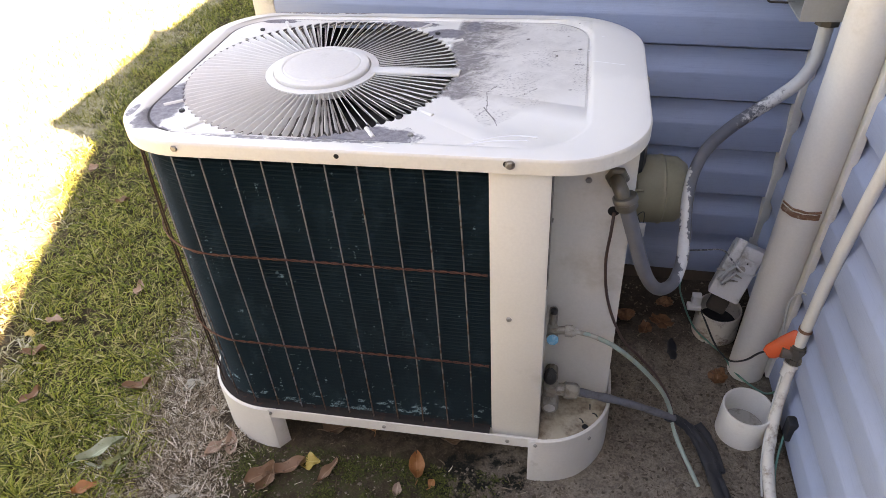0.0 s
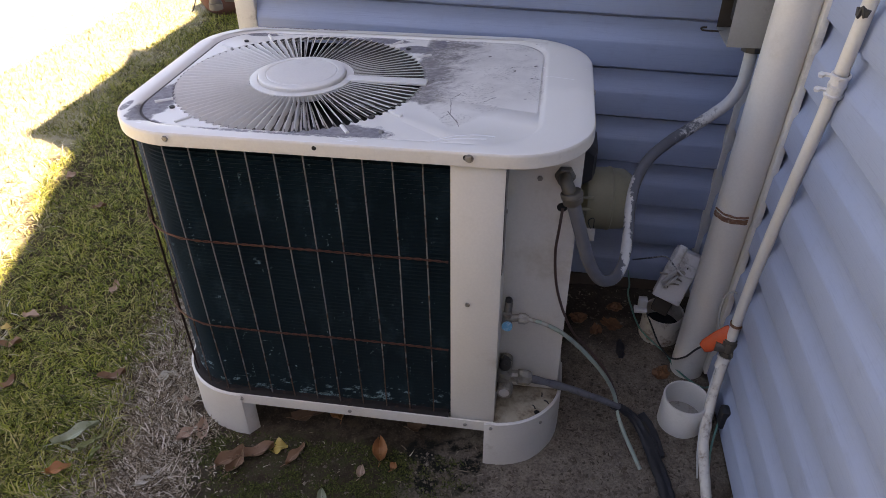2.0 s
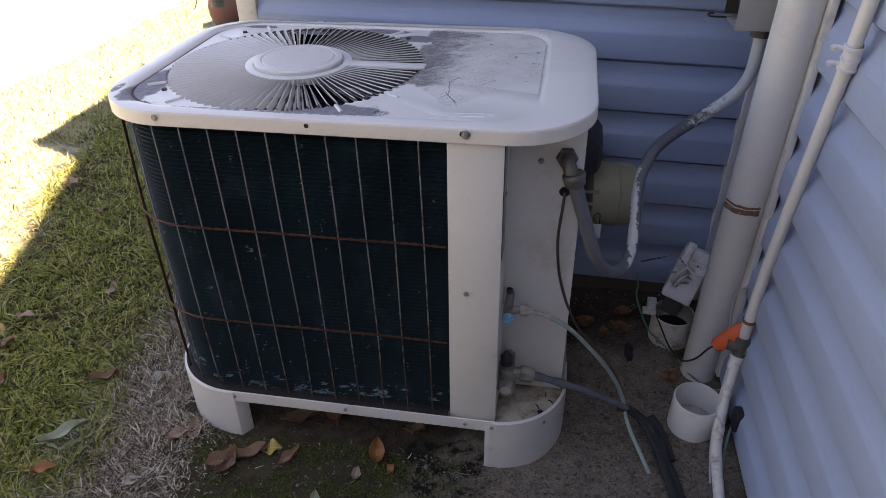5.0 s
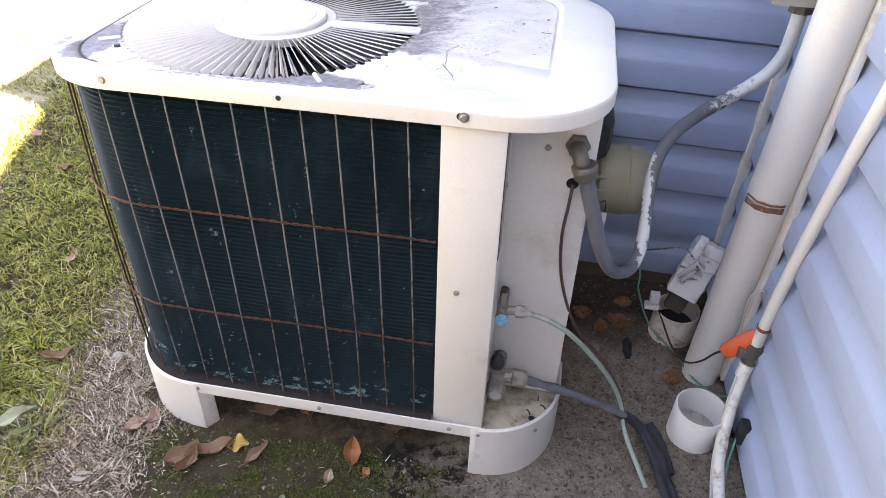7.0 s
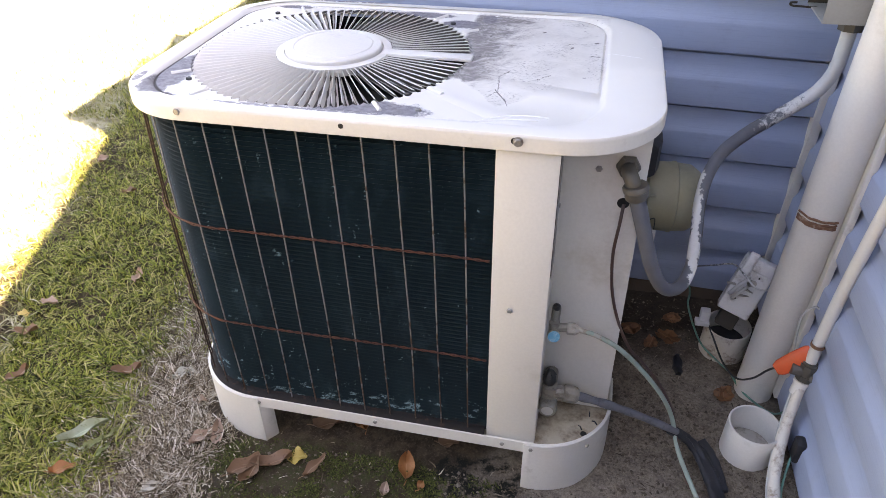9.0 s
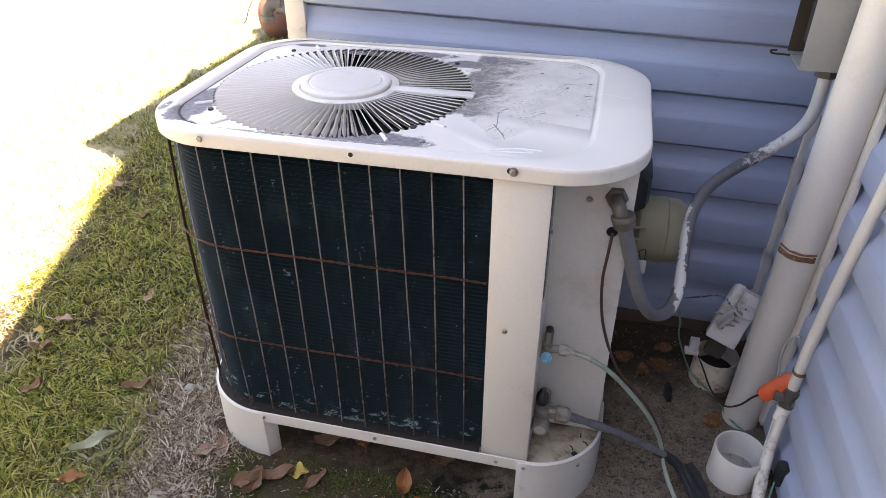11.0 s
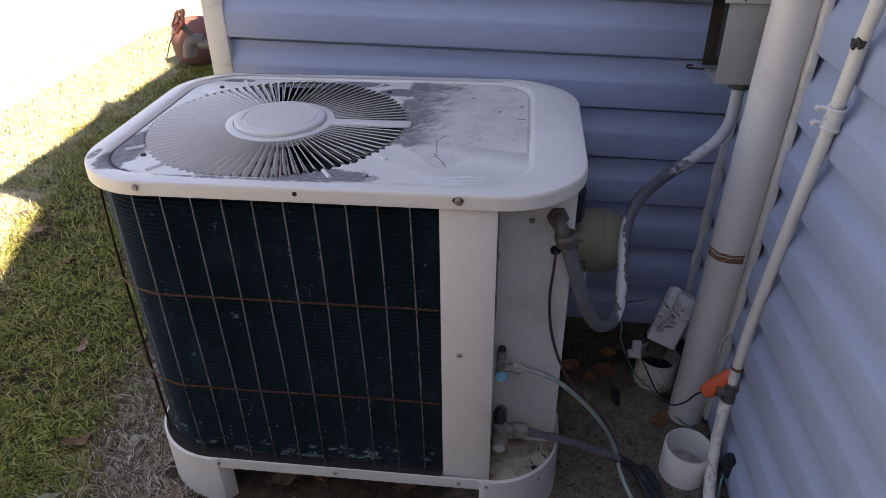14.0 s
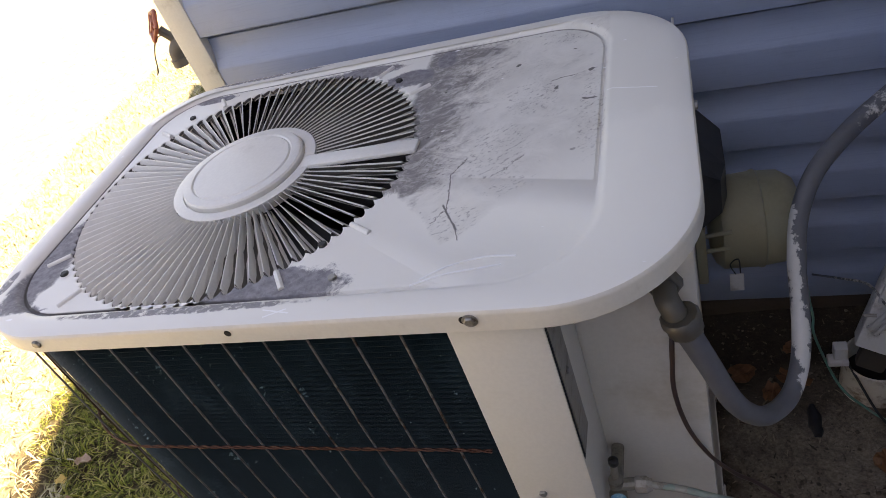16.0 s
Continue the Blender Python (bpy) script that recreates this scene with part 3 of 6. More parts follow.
def conduit_paint():
    """Grey conduit jacket with old white paint left on two lengths of it."""
    m, nt, b = nodes_of("grey conduit jacket", 0.5)
    v = coords(nt)
    x = put(nt, "ShaderNodeSeparateXYZ", {0: v}).outputs[0]
    rag, fine = noise_of(nt, v, 26, 7, 0.7), noise_of(nt, v, 70, 6, 0.7)
    worn = sums(nt, "ADD", x, sums(nt, "MULTIPLY", sums(nt, "SUBTRACT", rag, 0.5), 0.06))
    low = sums(nt, "MULTIPLY", steps(nt, worn, 0.246, 0.250), steps(nt, worn, 0.2685, 0.2655))
    high = sums(nt, "MULTIPLY", steps(nt, worn, 0.345, 0.352), steps(nt, sums(nt, "ADD", worn, sums(nt, "MULTIPLY", sums(nt, "SUBTRACT", fine, 0.5), 0.30)), 0.385, 0.445))
    paint = sums(nt, "MULTIPLY", sums(nt, "MAXIMUM", low, high), steps(nt, sums(nt, "ADD", sums(nt, "MULTIPLY", fine, 0.5), sums(nt, "MULTIPLY", rag, 0.5)), 0.345, 0.39))
    grey = blend(nt, rag, (0.075, 0.080, 0.093), (0.135, 0.140, 0.155))
    col = blend(nt, paint, grey, blend(nt, fine, (0.50, 0.495, 0.475), (0.66, 0.655, 0.635)))
    nt.links.new(col, b.inputs["Base Color"])
    bumped(nt, b, sums(nt, "ADD", paint, sums(nt, "MULTIPLY", fine, 0.3)), 0.3, 0.001)
    return m


M_HOSE = conduit_paint()
M_ZINC = plain("dull zinc fitting", (0.135, 0.126, 0.110), 0.5, 0.55, var=0.2, dirt=(0.14, 0.12, 0.09), amount=0.5, dirt_scale=40)
M_BRASS = plain("tarnished brass", (0.25, 0.235, 0.20), 0.5, 0.25, var=0.25, dirt=(0.12, 0.10, 0.075), amount=0.6, dirt_scale=50)
M_TIN = plain("pale tarnished nut", (0.40, 0.375, 0.33), 0.45, 0.3, var=0.2, dirt=(0.20, 0.17, 0.13), amount=0.5, dirt_scale=60)
M_ZINCFACE = plain("bright zinc", (0.48, 0.46, 0.43), 0.4, 0.1, var=0.1)
M_BLACKCAP = plain("black plastic", (0.022, 0.021, 0.02), 0.5)
M_BLUE = plain("turquoise cap", (0.07, 0.34, 0.50), 0.5, dirt=(0.50, 0.66, 0.72), amount=0.55, dirt_scale=110)
M_COPPER = plain("verdigris copper", (0.27, 0.345, 0.295), 0.7, 0.0, var=0.18, dirt=(0.24, 0.25, 0.21), amount=0.5, dirt_scale=30)
M_INSUL = plain("grey pipe wrap", (0.125, 0.128, 0.142), 0.6, var=0.3, scale=30, dirt=(0.055, 0.055, 0.060), amount=0.6, dirt_scale=34)
M_FOAM = plain("black foam", (0.013, 0.014, 0.018), 0.6, var=0.4, dirt=(0.05, 0.045, 0.042), amount=0.3, dirt_scale=26, bump=0.8)
M_CABLE = plain("brown cable", (0.070, 0.036, 0.028), 0.5)
M_BLACKWIRE = plain("black cable", (0.02, 0.02, 0.02), 0.45)
M_GREEN = plain("green ground wire", (0.08, 0.24, 0.19), 0.5, dirt=(0.2, 0.24, 0.2), amount=0.4, dirt_scale=40)
M_WHITEWIRE = plain("grey-white cable", (0.48, 0.48, 0.46), 0.5)
M_OLIVE = plain("yellowed plastic", (0.31, 0.285, 0.19), 0.42, var=0.07, dirt=(0.22, 0.21, 0.14), amount=0.35, dirt_scale=6)
M_JBOX = plain("dirty white plastic", (0.66, 0.655, 0.64), 0.4, var=0.08, dirt=(0.30, 0.27, 0.23), amount=0.4, dirt_scale=18)
M_BOXMETAL = plain("beige-grey steel box", (0.335, 0.335, 0.315), 0.5, 0.1, var=0.12, dirt=(0.16, 0.15, 0.135), amount=0.35, dirt_scale=10)
M_BOXPAINT = plain("chipped white box paint", (0.50, 0.50, 0.48), 0.5, var=0.08, dirt=(0.05, 0.042, 0.036), amount=0.08, dirt_scale=30)
M_DARK_RUST = plain("dark rust", (0.045, 0.035, 0.026), 0.85, var=0.3, dirt=(0.05, 0.04, 0.03), amount=0.5)
M_ORANGE = plain("orange plastic handle", (0.72, 0.105, 0.035), 0.42, var=0.1, dirt=(0.5, 0.10, 0.05), amount=0.3, dirt_scale=30)
M_TAP = plain("grey tap metal", (0.14, 0.13, 0.12), 0.6, 0.2, var=0.2)
M_STICK = plain("dry stick bark", (0.17, 0.10, 0.035), 0.9, var=0.25)
M_REDTAP = plain("red painted handle", (0.34, 0.085, 0.045), 0.5, var=0.2)
M_CLAY = plain("red-brown clay", (0.15, 0.062, 0.048), 0.75, var=0.15, dirt=(0.12, 0.075, 0.06), amount=0.4)
M_SILL = plain("brown sill board", (0.12, 0.085, 0.06), 0.85, var=0.3, dirt=(0.05, 0.04, 0.03), amount=0.5)
M_SHADE_WALL = plain("brown shade wall", (0.16, 0.125, 0.095), 0.85, var=0.25, scale=4, stretch=(6, 6, 1))
M_SILT = plain("grey silt", (0.33, 0.31, 0.275), 0.9, var=0.2, dirt=(0.13, 0.10, 0.075), amount=0.5, dirt_scale=30)
M_CONCRETE = plain("concrete", (0.34, 0.33, 0.31), 0.9, var=0.15)
M_ROOF = plain("roof shingles", (0.12, 0.11, 0.11), 0.9, var=0.2)
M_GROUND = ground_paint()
M_GRASS = island_paint("grass blades", [(0.026, 0.022, 0.008), (0.063, 0.088, 0.012), (0.138, 0.177, 0.021), (0.228, 0.266, 0.038), (0.325, 0.336, 0.070), (0.48, 0.42, 0.19)], 0.6, (0.215, 0.178, 0.070))
M_STRAW = island_paint("dry straw", [(0.036, 0.024, 0.014), (0.115, 0.084, 0.054), (0.270, 0.215, 0.150), (0.44, 0.37, 0.275), (0.82, 0.75, 0.63)], 0.85)

# ---- ground ----
def height(x, y):
    """The lie of the land round the unit."""
    return -0.012 + 0.010 * noise.noise((x * 2.1, y * 2.1, 0.3)) + 0.005 * noise.noise((x * 9, y * 9, 1.7)) + 0.003 * noise.noise((x * 31, y * 31, 4.1))


def axis_steps(lo, hi, step, reach):
    near = list(np.arange(lo, hi + step / 2, step))
    grow = [step * 2 * 1.32**k for k in range(40)]
    out, left, right = near, [], []
    p, q = near[0], near[-1]
    for g in grow:
        p, q = p - g, q + g
        left.append(p), right.append(q)
        if min(-p, q) > reach:
            break
    return left[::-1] + out + right


gx, gy = axis_steps(-2.5, 0.62, 0.022, 300), axis_steps(0.45, 2.2, 0.022, 300)
bm = bmesh.new()
rows = [[bm.verts.new((x, y, height(x, y))) for x in gx] for y in gy]
for r0, r1 in zip(rows, rows[1:]):
    for k in range(len(gx) - 1):
        bm.faces.new((r0[k], r0[k + 1], r1[k + 1], r1[k]))
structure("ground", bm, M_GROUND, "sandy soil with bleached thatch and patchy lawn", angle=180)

# ---- house ----
BACK_Y, RIGHT_X, CORNER_X, LAP = 1.735, 0.585, -0.811, 0.1395
LAP_Z = 0.039
LEAN = Matrix.Translation((RIGHT_X, 0, 0.45)) @ pose(0, 0, 0, 0, 1.5, 0) @ Matrix.Translation((-RIGHT_X, 0, -0.45))


def board_profile():
    """Depth and height of one Dutch-lap course: a proud butt, a flat face and a coved top."""
    return [(0.002, 0.016), (0.0185, 0.013), (0.0212, 0.0004), (0.0232, 0.0), (0.0254, 0.0016), (0.0258, 0.0036), (0.0256, 0.036), (0.0252, 0.0655), (0.0242, 0.0700), (0.0205, 0.0765), (0.0115, 0.0960), (0.0082, 0.1080), (0.0070, LAP - 0.0110), (0.0058, LAP - 0.0100), (0.0004, LAP - 0.0104), (0.0002, LAP + 0.0080)]


def board_mesh(length, name):
    bm = bmesh.new()
    loops = [[(x, -d, h) for d, h in board_profile()] for x in (0.0, length)]
    loft(bm, loops, closed=False)
    return finish(bm, name, True, 30)


def clad(name, m, length, courses, label, bottom=LAP_Z, thick=0.12, tall=None):
    """A clad wall: its core, and one board a course. m takes x along the wall and -y out of it."""
    tall = tall or bottom + courses * LAP
    core = boxed((0, 0.003, -0.05), (length, thick, tall), 0, m)
    wall = structure(name, core, M_FELT, label, smooth=False)
    me = board_mesh(length, "siding_board")
    me.materials.append(M_SIDING)
    for k in range(courses):
        ob = new("siding_board", me)
        ob.parent = wall
        ob.matrix_basis = m @ Matrix.Translation((0, -0.0005, bottom + k * LAP))
    return wall


clad("wall_back", Matrix.Translation((0.2, BACK_Y, 0)) @ pose(0, 0, 0, 0, 1.5, 0) @ Matrix.Translation((CORNER_X - 0.215, 0, 0)), RIGHT_X - CORNER_X + 0.015, 18, "blue Dutch-lap vinyl siding on the house wall")
clad("wall_right", LEAN @ pose(RIGHT_X, BACK_Y + 0.1, 0, 0, 0, -90), 3.1, 18, "blue Dutch-lap vinyl siding on the side wall", bottom=LAP_Z - 0.018, tall=2.8)
clad("wall_left", pose(CORNER_X, BACK_Y + 7.0, 0, 0, 0, -90), 6.96, 18, "blue vinyl siding on the far side wall")

# outside corner post and inside corner channel, seam channel
bm = bmesh.new()
box(bm, (CORNER_X - 0.020, BACK_Y - 0.029, -0.03), (CORNER_X + 0.037, BACK_Y - 0.0005, 2.6), 0.003)
box(bm, (CORNER_X - 0.026, BACK_Y - 0.018, -0.03), (CORNER_X - 0.0005, BACK_Y + 0.055, 2.6), 0.003)
structure("trim_corner_post", bm, M_TRIM, "cream outside corner post of the siding")
bm = bmesh.new()
box(bm, (RIGHT_X - 0.040, BACK_Y - 0.038, -0.02), (RIGHT_X - 0.016, BACK_Y - 0.001, 2.6), 0.003, LEAN)
structure("trim_inside_corner", bm, M_TRIM, "white inside corner channel of the siding")
SEAM_Y = 1.333
bm = bmesh.new()
box(bm, (RIGHT_X - 0.034, SEAM_Y - 0.020, 0.02), (RIGHT_X - 0.018, SEAM_Y + 0.012, 2.6), 0.003, LEAN)
box(bm, (RIGHT_X - 0.030, SEAM_Y + 0.016, 0.02), (RIGHT_X - 0.018, SEAM_Y + 0.026, 2.6), 0.002, LEAN)
structure("trim_seam", bm, M_TRIM, "white vertical seam channel on the side wall")
bm = boxed((CORNER_X + 0.02, BACK_Y - 0.022, -0.06), (RIGHT_X, BACK_Y + 0.03, LAP_Z - 0.004), 0.004)
structure("baseboard", bm, M_SILL, "weathered brown sill board below the siding")

# roofs whose edges cast the shade on the lawn
bm = bmesh.new()
box(bm, (-0.90, BACK_Y - 0.02, 2.585), (RIGHT_X + 6, BACK_Y + 20, 2.68), 0.01)
structure("roof_back", bm, M_ROOF, "shingled roof edge of the back wing")
bm = bmesh.new()
lo, hi = [], []
for y in (-1.25, 2.2):
    z = 3.5 + (y - 0.17) * 0.766
    lo.append([(0.325, y, z), (6.5, y, z + 0.2)])
    hi.append([(0.325, y, z + 0.09), (6.5, y, z + 0.29)])
loft(bm, [lo[0] + hi[0][::-1], lo[1] + hi[1][::-1]])
bm.faces.new([v for v in bm.verts][:4]), bm.faces.new([v for v in bm.verts][4:8])
structure("roof_side", bm, M_ROOF, "sloping roof edge of the side wing", smooth=False)
bm = boxed((RIGHT_X + 0.125, -1.25, -0.05), (RIGHT_X + 0.2, 2.4, 2.9))
structure("wall_inner", bm, M_CONCRETE, "plain inner face of the side wing", smooth=False)

# unseen wall added behind the camera to cut light on upright faces
bm = boxed((-4.0, -2.45, -0.1), (RIGHT_X + 0.9, -2.3, 2.5))
structure("wall_behind", bm, M_SHADE_WALL, "unseen plain brown wall added to dim upright faces", smooth=False)

# ---- condensing unit ----
CX0, CX1, CY0, CY1 = -0.833, 0.146, 0.963, 1.606
CORNERS = (0.158, 0.165, 0.170, 0.150)
FAN = Vector((-0.502, 1.288, 0))
R_FAN, R_HUB, N_VANE = 0.270, 0.108, 90
unit = thing("air_conditioner", (-0.35, 1.28, 0), "old cream outdoor air conditioner with dark coil and worn top", "air conditioner")


def ray_to(outline, c, a):
    """Where a ray from c at angle a meets a closed outline."""
    d, best = Vector((math.cos(a), math.sin(a))), None
    for p, q in zip(outline, outline[1:] + outline[:1]):
        e = Vector(q) - Vector(p)
        den = d.x * e.y - d.y * e.x
        if abs(den) < 1e-12:
            continue
        w = Vector(p) - Vector((c.x, c.y))
        t, u = (w.x * e.y - w.y * e.x) / den, (w.x * d.y - w.y * d.x) / den
        if t > 0 and -1e-9 <= u <= 1 + 1e-9 and (best is None or t < best):
            best = t
    return (c.x + d.x * best, c.y + d.y * best)


def ring(outline, z, n=900):
    return [(*ray_to(outline, FAN, 2 * math.pi * k / n), z) for k in range(n)]


field = lambda inset: rounded(-0.794, 0.038, 1.006, 1.578, (0.118, 0.11, 0.095, 0.105), 12, inset)  # noqa: E731
skin = lambda inset: rounded(CX0, CX1, CY0, CY1, CORNERS, 14, inset)  # noqa: E731


def tooth(a):
    """How far the stamped edge of the fan opening runs out at angle a: a scallop for every louvre."""
    u = (a * N_VANE / (2 * math.pi) - 0.14) % 1.0
    return 0.0115 * math.sin(math.pi * u**0.75) ** 0.8


def faded(loop):
    """The groove runs out round the front corner at the smooth end."""
    out = []
    for x, y, z in loop:
        f = max(0.0, min(1.0, 1.9 - math.hypot(x - 0.02, y - 1.02) / 0.085))
        out.append((x, y, z + f * (0.8350 - z)))
    return out


turns = [2 * math.pi * k / 900 for k in range(900)]
circle = [[(FAN.x + (R_FAN + w * tooth(a) + e) * math.cos(a), FAN.y + (R_FAN + w * tooth(a) + e) * math.sin(a), z) for a in turns] for w, e, z in ((1.0, -0.001, 0.826), (1.0, 0.0, 0.8325), (0.9, 0.0030, 0.8335), (0.0, 0.0150, 0.8335))]
bm = bmesh.new()
loft(bm, circle + [ring(field(0.0075), 0.8335), faded(ring(field(0.0055), 0.8302)), faded(ring(field(0.0030), 0.8300)), ring(field(-0.003), 0.8378), ring(field(-0.009), 0.8402), ring(skin(0.026), 0.8410), ring(skin(0.0055), 0.8408), ring(skin(0.0024), 0.8398)])
cover = part("top_cover", bm, M_COVER, unit, "white enamel top cover with grey worn patches", angle=50)
bm = bmesh.new()
loft(bm, [ring(skin(i), z) for i, z in ((0.0024, 0.8398), (0.0006, 0.8376), (0, 0.8345), (0, 0.822), (0, 0.8125), (0.002, 0.8110), (0.006, 0.8115), (0.006, 0.822))])
part("cover_lip", bm, M_LIP, cover, "cream folded lip of the top cover", angle=50)

# fan grille: slanted louvres round the hub
for k in range(N_VANE):
    a = 2 * math.pi * (k + 0.5) / N_VANE
    if abs((a + math.pi) % (2 * math.pi) - math.pi) < 0.062:
        continue
    half = 0.42 * 2 * math.pi / N_VANE
    bm = bmesh.new()
    lines = []
    for f in (0.0, 0.06, 0.5, 0.94, 1.0):
        lip, low = R_HUB + 0.0095 + f * (R_FAN + 0.003 - R_HUB - 0.0095), R_HUB + 0.0095 + f * (R_FAN + 0.0160 - R_HUB - 0.0095)
        drop = 0.0190 if f < 1 else 0.0165
        lines.append([(FAN.x + r * math.cos(a + q * half), FAN.y + r * math.sin(a + q * half), z) for q, z, r in ((-0.84, 0.8350, lip), (-0.80, 0.8372, lip), (-0.64, 0.8368, lip), (0.1, 0.8355 - 0.62 * drop, low), (0.9, 0.8385 - drop, low), (0.86, 0.8368 - drop, low))])
    loft(bm, lines)
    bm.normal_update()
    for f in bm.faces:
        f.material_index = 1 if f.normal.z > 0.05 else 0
    part("vane", bm, M_VANE, cover, smooth=False).data.materials.append(M_VANE_DARK)
bm = bmesh.new()
turned(bm, [(R_HUB + 0.008, 0.822), (R_HUB + 0.0085, 0.8372), (R_HUB + 0.006, 0.8384), (R_HUB - 0.0075, 0.8384), (R_HUB - 0.0085, 0.8340), (R_HUB - 0.0105, 0.8340), (R_HUB - 0.0105, 0.8440), (R_HUB - 0.0125, 0.8465), (R_HUB - 0.017, 0.8475), (R_HUB - 0.026, 0.8477), (R_HUB - 0.0285, 0.8456), (R_HUB - 0.031, 0.8478), (0, 0.8492)], (FAN.x, FAN.y, 0), seg=64)
part("hub", bm, M_HUB, cover, "round white hub of the fan grille", angle=30)
bm = bmesh.new()
box(bm, (FAN.x + R_HUB - 0.004, FAN.y - 0.014, 0.832), (FAN.x + R_FAN + 0.016, FAN.y + 0.016, 0.8402), 0.004)
part("grille_spoke", bm, M_HUB, cover, "flat white spoke of the fan grille")
for k in range(16):
    a = radians(11.25 + 22.5 * k)
    if k in (0, 15):
        continue
    p, q = FAN + Vector((math.cos(a), math.sin(a), 0)) * 0.281, FAN + Vector((math.cos(a), math.sin(a), 0)) * 0.318
    if not (-0.785 < q.x < 0.03 and 1.016 < q.y < 1.568):
        continue
    bm = bmesh.new()
    tube(bm, [p + Vector((0, 0, 0.8335)), q + Vector((0, 0, 0.8335))], 0.0042, 8, 1, sharp=True)
    part("rib", bm, M_HUB, cover)


def screw(at, axis, parent, r=0.0058, washer=0.0, proud=0.004, material=None):
    bm = bmesh.new()
    if washer:
        turned(bm, [(0, 0), (washer, 0), (washer, 0.0012), (0, 0.0015)], at, axis, 14)
    turned(bm, [(0, 0), (r, 0), (r, proud * 0.75), (r * 0.8, proud), (0, proud)], at, axis, 6)
    return part("screw", bm, material or M_SCREW, parent, smooth=False)


for x, y in ((-0.717, 1.090), (-0.297, 1.097), (-0.719, 1.50), (-0.300, 1.497)):
    screw((x, y, 0.8335), (0, 0, 1), cover, 0.0062, 0.0, 0.004, M_FRAME)
screw((-0.262, 1.036, 0.8335), (0, 0, 1), cover, 0.0055)
screw((-0.67, CY0, 0.829), (0, -1, 0), cover, 0.006)
screw((-0.083, CY0, 0.829), (0, -1, 0), cover, 0.0062, 0.0085)
part("hole", lathe([(0, 0), (0.0055, 0), (0.0055, 0.0006), (0, 0.0006)], (-0.0890, CY0, 0.8298), (0, -1, 0), 12), M_HOLE, cover)
screw((CX1, 1.30, 0.828), (1, 0, 0), cover, 0.006)
part("hole", lathe([(0, 0), (0.0045, 0), (0.0045, 0.0006), (0, 0.0006)], (-0.374, CY0, 0.829), (0, -1, 0), 14), M_HOLE, cover)

for pts in ([(-0.150, 1.022, 0.8336), (-0.120, 1.040, 0.8337), (-0.080, 1.050, 0.8337), (-0.045, 1.048, 0.8336)], [(-0.160, 1.014, 0.8336), (-0.120, 1.028, 0.8337), (-0.060, 1.036, 0.8336)]):
    part("scuff", piped(pts, 0.0013, 6, 5), M_CHALK, cover, "white paint scuff")

# fan well under the grille, near-black in place of the shade inside
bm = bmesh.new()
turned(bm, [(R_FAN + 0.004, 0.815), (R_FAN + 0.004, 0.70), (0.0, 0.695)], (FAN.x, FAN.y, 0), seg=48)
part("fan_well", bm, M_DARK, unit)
bm = bmesh.new()
for k in range(4):
    a = radians(35 + 90 * k)
    loft(bm, [[(FAN.x + r * math.cos(a + s), FAN.y + r * math.sin(a + s), 0.755 + s * 0.05) for s in (-0.5, -0.2, 0.15, 0.45)] for r in (0.06, 0.15, 0.25)], closed=False)
turned(bm, [(0, 0.70), (0.07, 0.70), (0.07, 0.79), (0, 0.80)], (FAN.x, FAN.y, 0), seg=24)
part("fan", bm, M_FRAME, unit, "dark fan blades and motor below the grille")

# coil: finned skin round the front, left and back
COIL_F, COIL_L, COIL_B, COIL_R, COIL_BEND = 0.981, -0.822, 1.585, -0.118, 0.165
path = [(COIL_R, COIL_F)]
for a in range(0, 91, 6):
    path.append((COIL_L + COIL_BEND * (1 - math.sin(radians(a))), COIL_F + COIL_BEND * (1 - math.cos(radians(a)))))
for a in range(0, 91, 10):
    path.append((COIL_L + 0.115 - 0.115 * math.cos(radians(a)), COIL_B - 0.115 + 0.115 * math.sin(radians(a))))
path.append((0.10, COIL_B))
full = [Vector(p) for p in path]
nrm = []
for k, p in enumerate(full):
    d = (full[min(k + 1, len(full) - 1)] - full[max(k - 1, 0)]).normalized()
    nrm.append(Vector((-d.y, d.x)))
bm, loops, z, k = bmesh.new(), [], 0.128, 0
while z < 0.813:
    out = (0.0, 0.0056, 0.0078, 0.0056)[k % 4]
    loops.append([(p.x - n.x * out, p.y - n.y * out, z) for p, n in zip(full, nrm)])
    z, k = z + 0.00245, k + 1
loft(bm, loops, closed=False)
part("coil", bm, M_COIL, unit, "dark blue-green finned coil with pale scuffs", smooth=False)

# corner panel, recess and side
PAN_L, PAN_R, PAN_Y, REC_Y = -0.119, -0.015, 0.973, 1.092
bm = bmesh.new()
box(bm, (PAN_L, PAN_Y, 0.118), (PAN_R, PAN_Y + 0.004, 0.8125), 0.0015)
box(bm, (PAN_R - 0.004, PAN_Y + 0.0042, 0.118), (PAN_R, REC_Y, 0.8125), 0.001)
panel = part("corner_panel", bm, M_ENAMEL, unit, "plain cream sheet-metal corner panel")
screw((-0.083, PAN_Y, 0.478), (0, -1, 0), panel, 0.0055)
bm = bmesh.new()
box(bm, (PAN_R, PAN_Y + 0.0015, 0.560), (PAN_R + 0.0010, PAN_Y + 0.0055, 0.8110))
box(bm, (PAN_R, PAN_Y + 0.0055, 0.560), (PAN_R + 0.0010, PAN_Y + 0.0400, 0.5625))
part("gap", bm, M_HOLE, panel, "dark gap behind the panel edge", smooth=False)
flange = part("flange", boxed((PAN_R + 0.0002, PAN_Y + 0.0065, 0.5640), (PAN_R + 0.0022, PAN_Y + 0.0500, 0.8105), 0.0008), M_FLANGE, panel, "dull grey folded flange")
